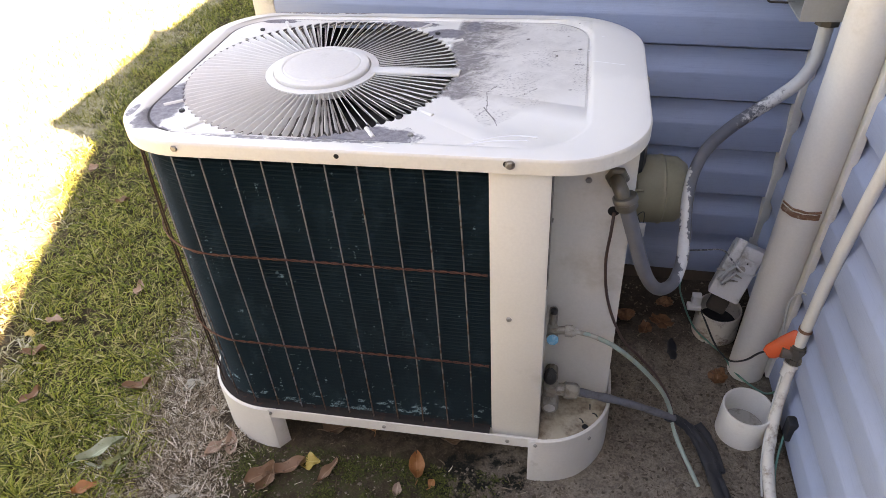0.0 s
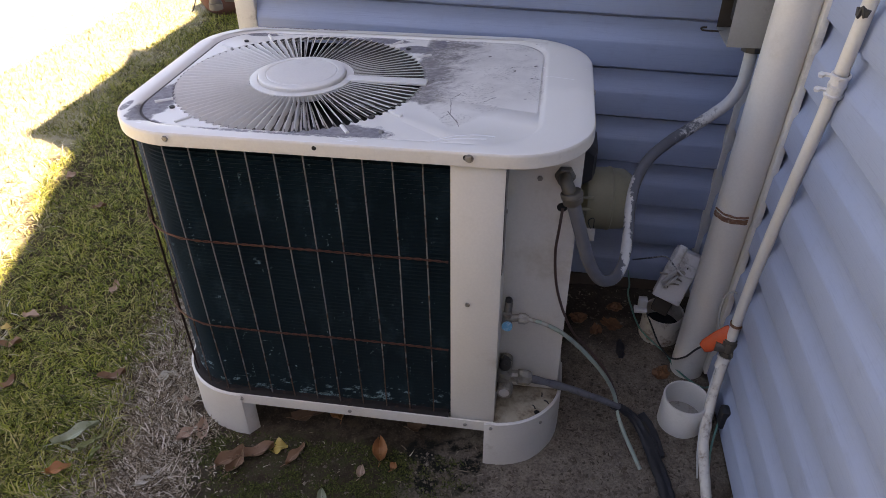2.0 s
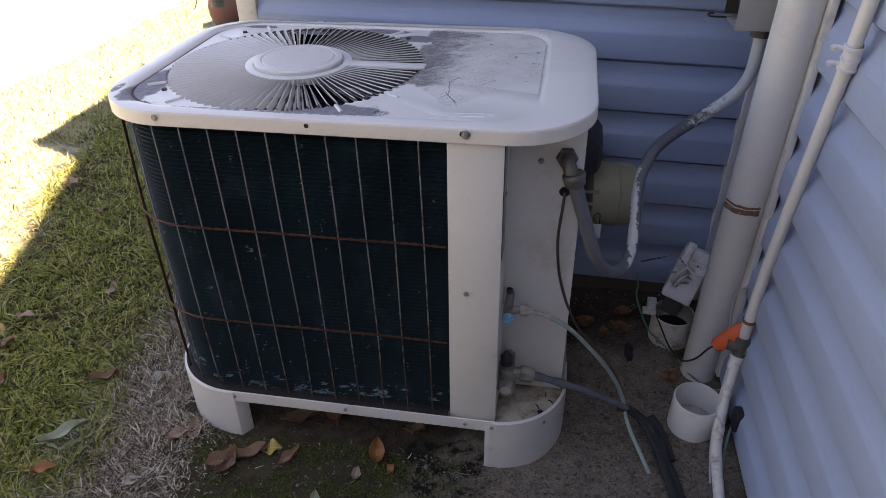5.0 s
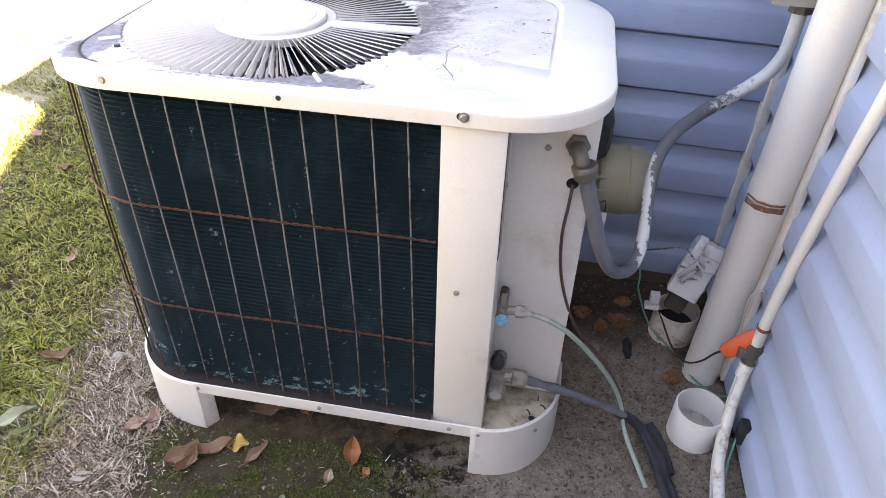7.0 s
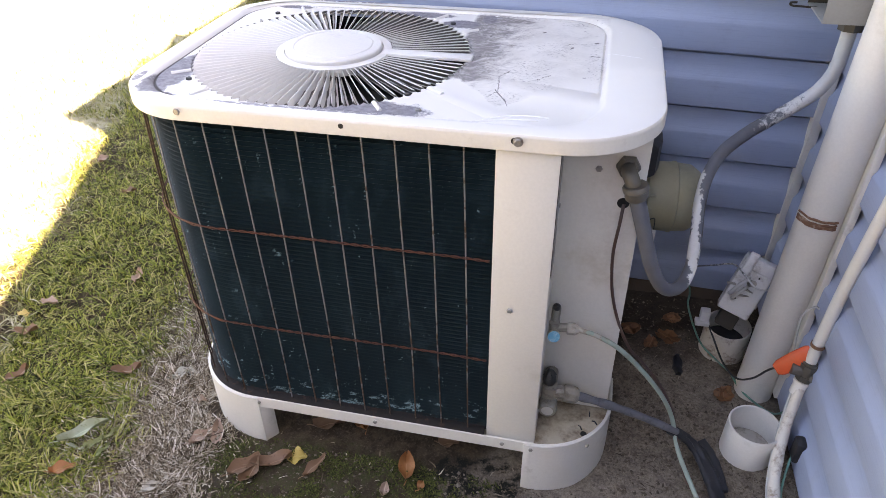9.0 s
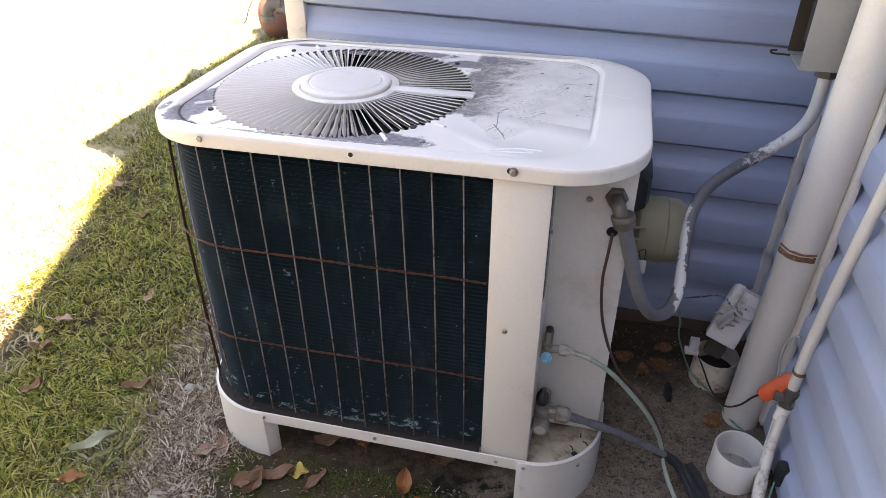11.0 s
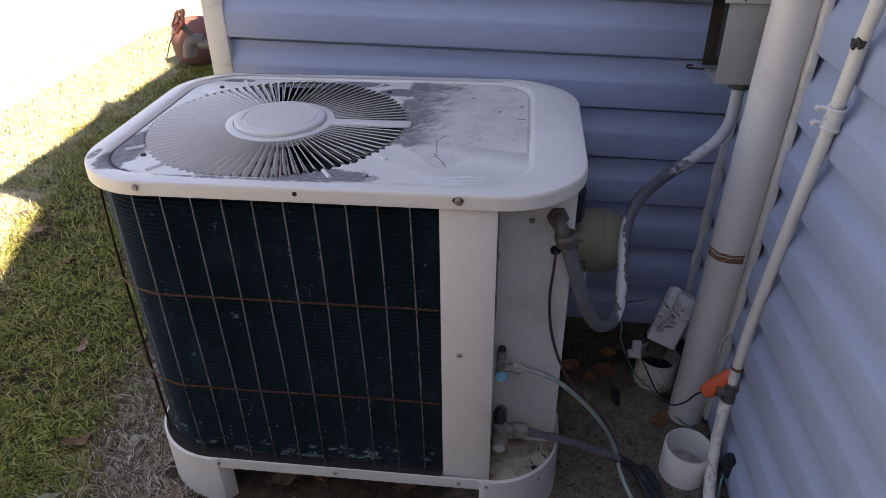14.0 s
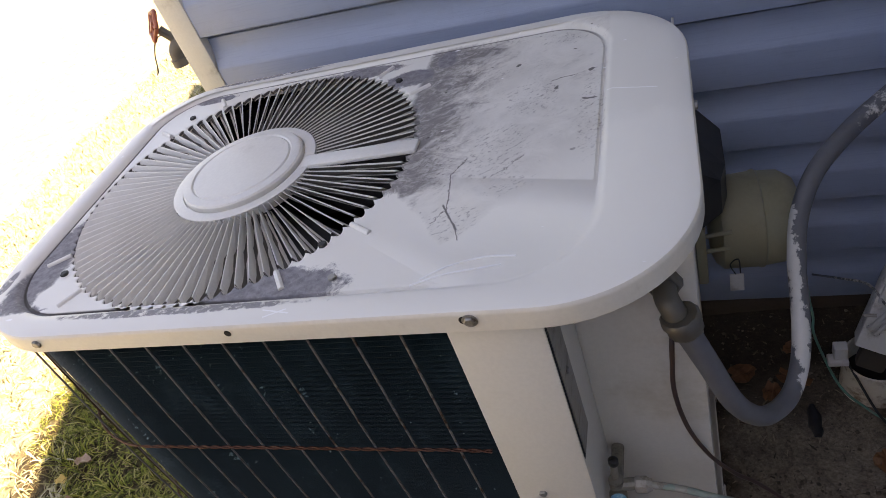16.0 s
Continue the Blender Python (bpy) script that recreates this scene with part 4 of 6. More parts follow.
screw((PAN_R + 0.0022, PAN_Y + 0.026, 0.700), (1, 0, 0), flange, 0.0045, 0.0, 0.003)
bm = bmesh.new()
box(bm, (PAN_R - 0.003, REC_Y, 0.130), (0.130, REC_Y + 0.004, 0.8125), 0.001)
box(bm, (0.126, REC_Y + 0.0042, 0.118), (0.130, COIL_B, 0.8125), 0.001)
side = part("side_panel", bm, M_ENAMEL, unit, "cream sheet-metal panel behind the pipe valves")
screw((0.047, REC_Y, 0.727), (0, -1, 0), side, 0.0062, 0.0, 0.004)
part("hole", lathe([(0, 0), (0.011, 0), (0.011, 0.0006), (0, 0.0006)], (0.097, REC_Y, 0.662), (0, -1, 0), 16), M_HOLE, side)
# added near-black box that stands for the dark inside of the casing
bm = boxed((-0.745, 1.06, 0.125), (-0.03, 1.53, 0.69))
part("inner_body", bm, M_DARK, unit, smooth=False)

# base pan with its rim and corner feet
bm = bmesh.new()
rim = [(0.0, 0.104), (0.0, 0.1335), (0.0022, 0.1345), (0.0022, 0.122), (0.02, 0.119)]
base_out = lambda inset: rounded(-0.834, 0.140, 0.957, 1.60, (0.176, 0.160, 0.16, 0.14), 14, inset)  # noqa: E731
rows = loft(bm, [[(*p, z) for p in base_out(i)] for i, z in rim])
bm.faces.new(rows[-1])
base = part("base_pan", bm, M_FOOT, unit, "cream base pan with a folded rim")
pan = [p for p in base_out(0.0045) if p[0] > -0.016 and p[1] < 1.15]
bm = bmesh.new()
loft(bm, [[(*p, z) for p in pan + [(-0.016, 1.15), (-0.016, pan[0][1])]] for z in (0.1195, 0.1232)])
bm.faces.new([v for v in bm.verts][len(pan) + 2:])
part("pan_floor", bm, M_PAN, base, "brown-stained floor of the base pan", smooth=False)
part("hole", lathe([(0, 0), (0.007, 0), (0.007, 0.0006), (0, 0.0006)], (0.086, 1.016, 0.1233), (0, 0, 1), 14), M_HOLE, base)
for x in (-0.642, -0.365, -0.082):
    screw((x, 0.957, 0.1195), (0, -1, 0), base, 0.0048, 0.0, 0.0035)
bm, edge_pts = bmesh.new(), []
for inset, z in ((0.0024, 0.1325), (0.010, 0.1385), (0.017, 0.1395), (0.024, 0.1385)):
    around = base_out(inset)[:15]
    run = around + [(around[-1][0] + (-0.122 - around[-1][0]) * k / 40, around[-1][1]) for k in range(1, 41)]
    edge_pts.append([(x, y, z + 0.0025 * noise.noise((x * 60, y * 60, inset * 90))) for x, y in run])
loft(bm, edge_pts, closed=False)
part("coil_litter", bm, M_COILDIRT, base, "dark dirt and leaf litter along the foot of the coil")


def foot(keep, name, extra=0.0):
    """A corner foot: a strip of the outline, folded at its ends."""
    bm = bmesh.new()
    outer = [p for p in base_out(-0.0035) if keep(*p)]
    c = Vector((sum(p[0] for p in outer) / len(outer), sum(p[1] for p in outer) / len(outer)))
    inner = [p for p in base_out(0.001) if keep(*p)]
    n = min(len(outer), len(inner))
    rows = loft(bm, [[(*p, -0.03) for p in outer[:n]], [(*p, 0.1310) for p in outer[:n]], [(*p, 0.1325) for p in inner[:n]], [(*p, -0.03) for p in inner[:n]]], closed=False)
    return part(name, bm, M_FOOT, base, "rounded cream sheet-metal foot")


foot(lambda x, y: x < -0.651 and y < 1.14, "foot")
foot(lambda x, y: x > -0.022 and y < 1.118, "foot")
foot(lambda x, y: x > 0.0 and y > 1.45, "foot")
foot(lambda x, y: x < -0.70 and y > 1.45, "foot")
# straight returns of the front feet
bm = bmesh.new()
box(bm, (-0.6585, 0.9535, -0.03), (-0.643, 0.957, 0.131), 0.001)
part("foot_flange", bm, M_FOOT, base)
bm = boxed((-0.0015, 0, -0.03), (0.0015, 0.032, 0.103), 0.0008, pose(-0.6445, 0.9565, 0, 0, 0, -38))
part("foot_flange", bm, M_FOOT, base)
bm = bmesh.new()
box(bm, (-0.036, 0.9535, -0.03), (-0.0195, 0.957, 0.131), 0.001)
part("foot_flange", bm, M_FOOT, base)
bm = boxed((-0.036, 0.9572, -0.03), (-0.033, 1.03, 0.103), 0.0008)
part("foot_flange", bm, M_FOOT, base)
bm = bmesh.new()
box(bm, (0.1405, 1.105, -0.03), (0.1435, 1.19, 0.131), 0.001)
part("foot_flange", bm, M_FOOT, base)
screw((-0.020, 0.9535, 0.1195), (0, -1, 0), base, 0.0045, 0.0, 0.0035)
screw((0.095, 0.990, 0.1195), (0.72, -0.69, 0), base, 0.0048, 0.0, 0.0035)

for k, (x, y, a) in enumerate(((0.078, 1.030, 2.2), (0.108, 1.050, 2.5), (0.096, 1.072, 1.6))):
    d = Vector((math.cos(a), math.sin(a), 0)) * 0.007
    tagged(part("debris", piped([Vector((x, y, 0.1245)) - d, Vector((x, y, 0.129)), Vector((x, y, 0.1255)) + d], 0.0015, 6, 3, 0.4), M_FOAM), "black scrap lying in the base pan", "debris", "scraps in the pan")

# wire guard
W_Y, W_R = 0.966, COIL_BEND + 0.015


def guard_at(d, out=0.0):
    """Plan place of the guard d metres past the start of its bend, counted towards the back."""
    r = W_R + out
    cx, cy = COIL_L + COIL_BEND, COIL_F + COIL_BEND
    a = max(0.0, min(d / W_R, math.pi / 2))
    return cx - r * math.sin(a) - min(d, 0.0), cy - r * math.cos(a) + max(d - W_R * math.pi / 2, 0.0)


for k in range(16):
    d = -0.486 + 0.0578 * k
    bow = 0.0025 * math.sin(k * 2.3)
    pts = []
    for z, shift, out in ((0.815, 0.0, -0.006), (0.60, -0.006, 0.0), (0.35, -0.010 + bow, -0.001), (0.125, -0.012, -0.004)):
        x, y = guard_at(d + (shift if k < 11 else 0.3 * shift), out)
        pts.append((x, y, z))
    part("guard_wire", piped(pts, 0.0015 if k < 11 else 0.0019, 6, 4), M_WIRE if k < 11 else M_RUST, unit)
for z0, tw in ((0.592, 0.0), (0.351, 1.0)):
    for j in (0, 1):
        pts = []
        for k, x in enumerate(np.linspace(-0.122, COIL_L + COIL_BEND, 90)):
            twist = x * 150 + math.pi * j + 2 * noise.noise((x * 7, z0, 0))
            pts.append((x, W_Y - 0.003 + 0.0012 * math.cos(twist), z0 + 0.006 * noise.noise((x * 5, z0, 0)) + 0.0018 * math.sin(twist)))
        for q in range(1, 34):
            x, y = guard_at(q * 0.02, 0.004)
            pts.append((x, y, z0 + 0.003 * j + 0.003 * noise.noise((q * 0.7, z0, j))))
        part("tie_wire", piped(pts, 0.0013, 6, 2), M_TIE, unit, "rusty horizontal tie wire")

# conduit elbow on the recess
bm = bmesh.new()
turned(bm, [(0, 0), (0.021, 0), (0.021, 0.010), (0.017, 0.013), (0, 0.013)], (0.096, REC_Y, 0.738), (0, -1, 0), 6)
tube(bm, [(0.096, REC_Y - 0.008, 0.738), (0.098, REC_Y - 0.026, 0.737), (0.103, REC_Y - 0.036, 0.730), (0.109, REC_Y - 0.040, 0.715)], 0.0135, 14)
elbow = part("conduit_elbow", bm, M_ZINC, unit, "dull zinc conduit elbow", angle=35)
bm = bmesh.new()
turned(bm, [(0, 0), (0.020, 0), (0.0225, 0.003), (0.0225, 0.010), (0.0205, 0.012), (0.0205, 0.024), (0.018, 0.027), (0, 0.027)], (0.1095, REC_Y - 0.040, 0.724), (0.24, -0.02, -1), 12)
part("nut", bm, M_ZINC, elbow, "zinc compression nut")

# service valves
def valve(at, big):
    x, y, z = at
    bm = bmesh.new()
    r = 0.0145 if big else 0.0092
    rod(bm, (x, REC_Y, z), (x, y - 0.004, z), r, 10)
    rod(bm, (x, y, z - (0.024 if big else 0.012)), (x, y, z + (0.020 if big else 0.014)), r * 1.15, 12)
    rod(bm, (x, y, z), (x + (0.030 if big else 0.026), y + 0.002, z + 0.002), r * 0.95, 10)
    body = part("service_valve", bm, M_BRASS, unit, "tarnished brass service valve", angle=35)
    return body


v1 = valve((0.000, 1.030, 0.402), False)
st = part("stem", piped([(0.000, 1.032, 0.405), (0.000, 1.036, 0.425), (0.001, 1.039, 0.444)], 0.0052, 10), M_BRASS, v1)
part("stem_knob", lathe([(0, 0), (0.0062, 0), (0.0072, 0.002), (0.0072, 0.009), (0.0055, 0.0105), (0.0035, 0.0105), (0.0035, 0.007), (0, 0.007)], (0.001, 1.039, 0.441), (0.02, 0.1, 1), 12), M_BLACKCAP, st)
c1 = part("cap", lathe([(0, 0), (0.0115, 0), (0.0125, 0.004), (0.0125, 0.017), (0, 0.017)], (0.000, 1.028, 0.388), (0.10, -0.85, 0.30), 16), M_BRASS, v1, "grey valve cap")
part("cap_face", lathe([(0, 0), (0.0118, 0), (0.0118, 0.0012), (0.0085, 0.0016), (0, 0.0016)], (0.0019, 1.0120, 0.3937), (0.10, -0.85, 0.30), 16), M_BLUE, c1, "turquoise marked cap face", smooth=False)
part("flare_nut", lathe([(0, 0), (0.0105, 0), (0.0125, 0.002), (0.0125, 0.015), (0.0105, 0.018), (0.0085, 0.023), (0, 0.023)], (0.025, 1.030, 0.404), (1, 0.05, -0.03), 8), M_TIN, v1, smooth=False)
v2 = valve((0.004, 1.030, 0.222), True)
part("stem_cap", lathe([(0, 0), (0.011, 0), (0.0145, 0.008), (0.0135, 0.020), (0.009, 0.026), (0, 0.026)], (0.002, 1.036, 0.240), (0, 0.1, 1), 12), M_BLACKCAP, v2, "broken black plastic stem cap")
for q in range(6):
    a = 2 * math.pi * q / 6 + 0.4
    part("cap_shard", boxed((-0.004, -0.0010, 0.0), (0.004, 0.0010, 0.010 + 0.011 * abs(math.sin(q * 2.7))), 0.0006, pose(0.002 + 0.0135 * math.cos(a), 1.0385 + 0.0135 * math.sin(a), 0.262, 0, 0, math.degrees(a) + 90) @ pose(0, 0, 0, -38 + 24 * math.sin(q * 3.1), 0, 0)), M_BLACKCAP, v2)
c2 = part("cap", lathe([(0, 0), (0.0195, 0), (0.0195, 0.027), (0.0172, 0.031), (0, 0.031)], (0.004, 1.030, 0.196), (0.02, -0.95, -0.05), 8), M_BRASS, v2, "hexagonal grey brass cap", smooth=False)
part("cap_face", lathe([(0, 0), (0.0125, 0), (0.0125, 0.0010), (0.0095, 0.0010), (0.0090, 0.0005), (0, 0.0005)], (0.0046, 0.9988, 0.1964), (0.02, -0.95, -0.05), 18), M_ZINCFACE, c2, "bright ring on the cap face")
part("flare_nut", lathe([(0, 0), (0.0150, 0), (0.0185, 0.003), (0.0185, 0.024), (0.0165, 0.030), (0.012, 0.034), (0, 0.034)], (0.032, 1.032, 0.222), (1, 0.04, -0.08), 8), M_BRASS, v2, smooth=False)

# ---- lines and hoses ----
ob = part("liquid_line", piped([(0.046, 1.031, 0.403), (0.084, 1.032, 0.393), (0.130, 1.038, 0.362), (0.185, 1.067, 0.285), (0.238, 1.090, 0.200), (0.274, 1.105, 0.120), (0.298, 1.075, 0.050), (0.330, 1.010, 0.018), (0.346, 0.979, 0.004)], 0.0050, 10), M_COPPER)
part("bare_end", piped([(0.046, 1.031, 0.403), (0.064, 1.0316, 0.399), (0.084, 1.032, 0.393), (0.108, 1.0345, 0.379)], lambda t: 0.0055 - 0.0003 * t, 10), M_TIN, ob, "bare grey end of the copper line")
tagged(ob, "thin verdigris copper refrigerant line curving to the ground", "pipe")
ob = part("suction_line", piped([(0.062, 1.034, 0.218), (0.130, 1.050, 0.188), (0.206, 1.074, 0.142), (0.290, 1.096, 0.088)], lambda t: 0.0094 - 0.0014 * t + 0.0006 * math.sin(t * 25), 12, 8, 0.12), M_INSUL)
tagged(ob, "grey wrapped suction line running from the unit", "pipe")
def flap(bm, mid, wide, thick, seed):
    """A flattened, creased length of foam laid along a line."""
    pts = spline([Vector(p) for p in mid], 6)
    loops = []
    for k, p in enumerate(pts):
        t = k / (len(pts) - 1)
        way = (pts[min(k + 1, len(pts) - 1)] - pts[max(k - 1, 0)]).normalized()
        u = way.cross(Vector((0, 0, 1))).normalized()
        n = u.cross(way)
        w = wide(t) * (1 + 0.14 * noise.noise((t * 9, seed, 0)))
        row = []
        for q in range(14):
            a = 2 * math.pi * q / 14
            crease = 1 - 0.62 * math.exp(-((math.cos(a) - 0.12 * math.sin(6 * t)) / 0.25) ** 2) * (1 if math.sin(a) > 0 else 0)
            row.append(p + u * (w * math.cos(a)) + n * (thick * math.sin(a) * crease * (1 + 0.35 * noise.noise((t * 14, q * 0.9, seed)))) + u * 0.003 * noise.noise((t * 22, q, seed)))
        loops.append(row)
    rr = loft(bm, loops)
    bm.faces.new(rr[0][::-1]), bm.faces.new(rr[-1])


bm = bmesh.new()
flap(bm, [(0.272, 1.098, 0.092), (0.316, 1.104, 0.062), (0.345, 1.090, 0.038), (0.366, 1.056, 0.022), (0.383, 1.000, 0.012), (0.397, 0.945, 0.008), (0.404, 0.900, 0.006)], lambda t: 0.0105 + 0.0075 * min(1.0, t * 1.6), 0.0100, 3)
flap(bm, [(0.352, 1.128, 0.034), (0.372, 1.100, 0.026), (0.388, 1.058, 0.018), (0.396, 1.015, 0.014)], lambda t: 0.015 - 0.004 * t, 0.0080, 8)
ob = part("foam_sleeve", bm, M_FOAM)
tagged(ob, "torn black foam pipe sleeve lying on the soil", "pipe insulation")
HOSE = [(0.115, 1.050, 0.702), (0.134, 1.051, 0.642), (0.160, 1.053, 0.562), (0.187, 1.074, 0.503), (0.212, 1.102, 0.474), (0.237, 1.142, 0.462), (0.255, 1.196, 0.473), (0.262, 1.253, 0.505), (0.265, 1.310, 0.544), (0.276, 1.360, 0.588), (0.304, 1.410, 0.622), (0.354, 1.462, 0.647), (0.404, 1.500, 0.667), (0.447, 1.516, 0.695), (0.484, 1.520, 0.731), (0.501, 1.512, 0.778), (0.503, 1.506, 0.83), (0.502, 1.503, 0.895)]
hose = part("conduit", piped(HOSE, lambda t: 0.0142 - 0.0018 * math.sin(math.pi * min(1, t * 1.5)), 16, 10), M_HOSE)
tagged(hose, "grey flexible electrical conduit with peeling white paint", "conduit")
part("nut", lathe([(0, 0), (0.024, 0), (0.024, 0.02), (0.02, 0.028), (0, 0.028)], (0.5025, 1.504, 0.866), (0, 0, 1), 8), M_ZINC, hose)
CABLE = [(0.098, 1.088, 0.662), (0.095, 1.070, 0.628), (0.092, 1.070, 0.560), (0.102, 1.078, 0.470), (0.126, 1.092, 0.380), (0.158, 1.112, 0.300), (0.190, 1.120, 0.258), (0.238, 1.118, 0.198), (0.274, 1.113, 0.130), (0.293, 1.088, 0.070), (0.315, 1.050, 0.012), (0.330, 1.020, -0.004)]
ob = part("control_cable", piped(CABLE, 0.0031, 8), M_CABLE)
tagged(ob, "brown cable hanging from the unit to the ground", "cable")

# ---- canister and black cover behind the unit ----
can = thing("canister", (0.235, 1.55, 0.36), "yellowed plastic round canister clamped beside the unit", "canister")
bm = bmesh.new()
turned(bm, [(0, 0), (0.055, 0), (0.072, 0.006), (0.084, 0.018), (0.086, 0.075), (0.088, 0.078), (0.088, 0.084), (0.085, 0.087), (0.082, 0.120), (0.066, 0.142), (0.038, 0.152), (0, 0.155)], (0.155, 1.540, 0.425), (1, 0.05, 0), 40)
part("drum", bm, M_OLIVE, can, angle=35)
bm = bmesh.new()
box(bm, (0.1305, 1.44, 0.37), (0.148, 1.55, 0.50), 0.004)
for z in (0.475, 0.440):
    rod(bm, (0.145, 1.450, z), (0.190, 1.462, z - 0.004), 0.004, 6)
part("bracket", bm, M_OLIVE, can)
part("tag", boxed((0.182, 1.445, 0.345), (0.205, 1.448, 0.385), 0.001), M_JBOX, can, "small white tag on a wire")
part("tag_wire", piped([(0.193, 1.4465, 0.382), (0.184, 1.450, 0.405), (0.198, 1.455, 0.412), (0.200, 1.449, 0.385)], 0.0012, 5), M_BLACKWIRE, can)
bm = bmesh.new()
loft(bm, [[(0.130, y, z), (0.150 - s * 0.3, y, z - 0.004), (0.186 - s, y, z - 0.050), (0.186 - s, y, z - 0.115), (0.130, y, z - 0.115)] for y, z, s in ((1.40, 0.655, 0.040), (1.43, 0.657, 0.010), (1.47, 0.657, 0.0), (1.57, 0.657, 0.0))])
bm.faces.new([v for v in bm.verts][:5]), bm.faces.new([v for v in bm.verts][-5:])
ob = part("switch_cover", bm, M_BLACKCAP, None, smooth=False)
tagged(ob, "black plastic cover fixed beside the unit", "cover")
part("screw", lathe([(0, 0), (0.007, 0), (0.007, 0.003), (0, 0.003)], (0.1355, 1.400, 0.61), (0, -1, 0), 6), M_SCREW, ob, smooth=False)

# ---- pipes along the side wall ----
DS, DS_UP = Vector((0.504, 1.362, 0)), Vector((math.sin(radians(1.5)), 0, 1))
spout = thing("drain_pipe", (DS.x, DS.y, -0.02), "wide cream plastic drain pipe standing beside the wall", "drain pipe")
part("pipe", lathe([(0.0415, -0.04), (0.0448, -0.04), (0.0448, 0.50), (0.0453, 0.503), (0.0453, 2.6), (0.0415, 2.6)], DS, DS_UP, 40), M_PVC, spout, angle=30)
for z in (0.5145, 0.5185, 0.5225, 0.531):
    ring_pts = [(DS.x + z * DS_UP.x + 0.0456 * math.cos(radians(a)), DS.y + 0.0456 * math.sin(radians(a)), z + 0.003 * noise.noise((a * 0.05, z * 50, 0))) for a in range(186, 306, 8)]
    part("clamp_mark", piped(ring_pts, 0.0026, 6, 2, 0.5), M_RING, spout, "rusty mark of a lost clamp")

feed = thing("water_pipe", (0.53, 1.19, 0), "white plastic water pipe with a valve on the wall", "water pipe")
part("riser", piped([(0.545, 1.212, 0.245), (0.549, 1.209, 0.40), (0.553, 1.194, 0.56), (0.556, 1.170, 0.72), (0.557, 1.143, 0.86), (0.557, 1.127, 0.95), (0.557, 1.106, 1.08), (0.557, 1.089, 1.155), (0.557, 1.088, 1.185), (0.557, 1.104, 1.215), (0.557, 1.122, 1.245), (0.557, 1.128, 1.30), (0.557, 1.140, 2.4)], 0.0124, 16, 6), M_PVC, feed)
part("dark_band", piped([(0.557 + 0.0126 * math.cos(radians(q)), 1.107 + 0.0126 * math.sin(radians(q)), z) for q, z in ((170, 1.080), (195, 1.066), (220, 1.082), (245, 1.068), (262, 1.080))], 0.0042, 6, 4), M_FRAME, feed, "dark tape scrap")
cl = part("clamp", lathe([(0.0138, 0), (0.0170, 0.001), (0.0170, 0.006), (0.0148, 0.008), (0.0148, 0.019), (0.0162, 0.020), (0.0162, 0.025), (0.0148, 0.026), (0.0148, 0.038), (0.0170, 0.040), (0.0170, 0.045), (0.0138, 0.046)], (0.557, 1.1285, 0.916), (0, -0.16, 1), 16), M_JBOX, feed, "white plastic pipe clamp")
for z in (0.926, 0.953):
    part("lug", piped([(0.549, 1.128, z), (0.536, 1.134, z + 0.001), (0.528, 1.136, z - 0.001)], 0.0042, 6, 2), M_JBOX, cl)
    part("bolt", lathe([(0, 0), (0.0062, 0), (0.0062, 0.006), (0, 0.007)], (0.530, 1.1355, z - 0.003), (-0.2, -0.3, 1), 6), M_JBOX, cl, smooth=False)
part("rust_band", lathe([(0.0138, 0), (0.0148, 0.001), (0.0148, 0.008), (0.0138, 0.009)], (0.546, 1.2112, 0.290), (0.03, -0.02, 1), 16), M_RING, feed)
part("lower_pipe", piped([(0.540, 1.204, 0.195), (0.532, 1.180, 0.15), (0.520, 1.148, 0.10), (0.509, 1.100, 0.055), (0.501, 1.050, 0.025), (0.497, 0.98, 0.006), (0.494, 0.90, -0.008)], lambda t: 0.0105 + 0.0022 * min(1.0, t * 4), 14, 8, 0.10), M_PVC_DIRT, feed, "mud-stained lower pipe")
vb = bmesh.new()
rod(vb, (0.5415, 1.205, 0.193), (0.5445, 1.208, 0.246), 0.0150, 12)
rod(vb, (0.5420, 1.2055, 0.199), (0.5432, 1.2067, 0.211), 0.0185, 8)
rod(vb, (0.5440, 1.2075, 0.229), (0.5449, 1.2083, 0.240), 0.0180, 8)
rod(vb, (0.543, 1.207, 0.218), (0.512, 1.210, 0.220), 0.013, 10)
rod(vb, (0.543, 1.207, 0.215), (0.566, 1.190, 0.205), 0.011, 8)
vp = part("valve_body", vb, M_ZINC, feed, "grey valve body", angle=35)
part("coupling", lathe([(0.0130, -0.030), (0.0150, -0.029), (0.0150, -0.004), (0.0168, -0.003), (0.0168, 0.003), (0.0130, 0.004)], (0.5395, 1.2030, 0.190), (0.22, 0.30, 1), 18), M_PVC, feed, "white pipe coupling")
vb = bmesh.new()
loops = []
for s, w, t in ((0.0, 0.012, 0.006), (0.012, 0.018, 0.008), (0.05, 0.021, 0.008), (0.085, 0.021, 0.008), (0.092, 0.018, 0.005)):
    c = Vector((0.488, 1.225, 0.195)) + s * Vector((0.62, -0.10, 0.78)).normalized()
    u, n = Vector((-0.55, 0.50, 0.55)).normalized(), Vector((-0.30, -0.70, 0.62)).normalized()
    loops.append([c + u * (w * math.copysign(abs(math.cos(q)) ** 0.6, math.cos(q))) + n * (t * math.sin(q)) for q in [2 * math.pi * k / 16 for k in range(16)]])
rr = loft(vb, loops)
vb.faces.new(rr[0][::-1]), vb.faces.new(rr[-1])
part("lever", vb, M_ORANGE, vp, "orange plastic valve lever")

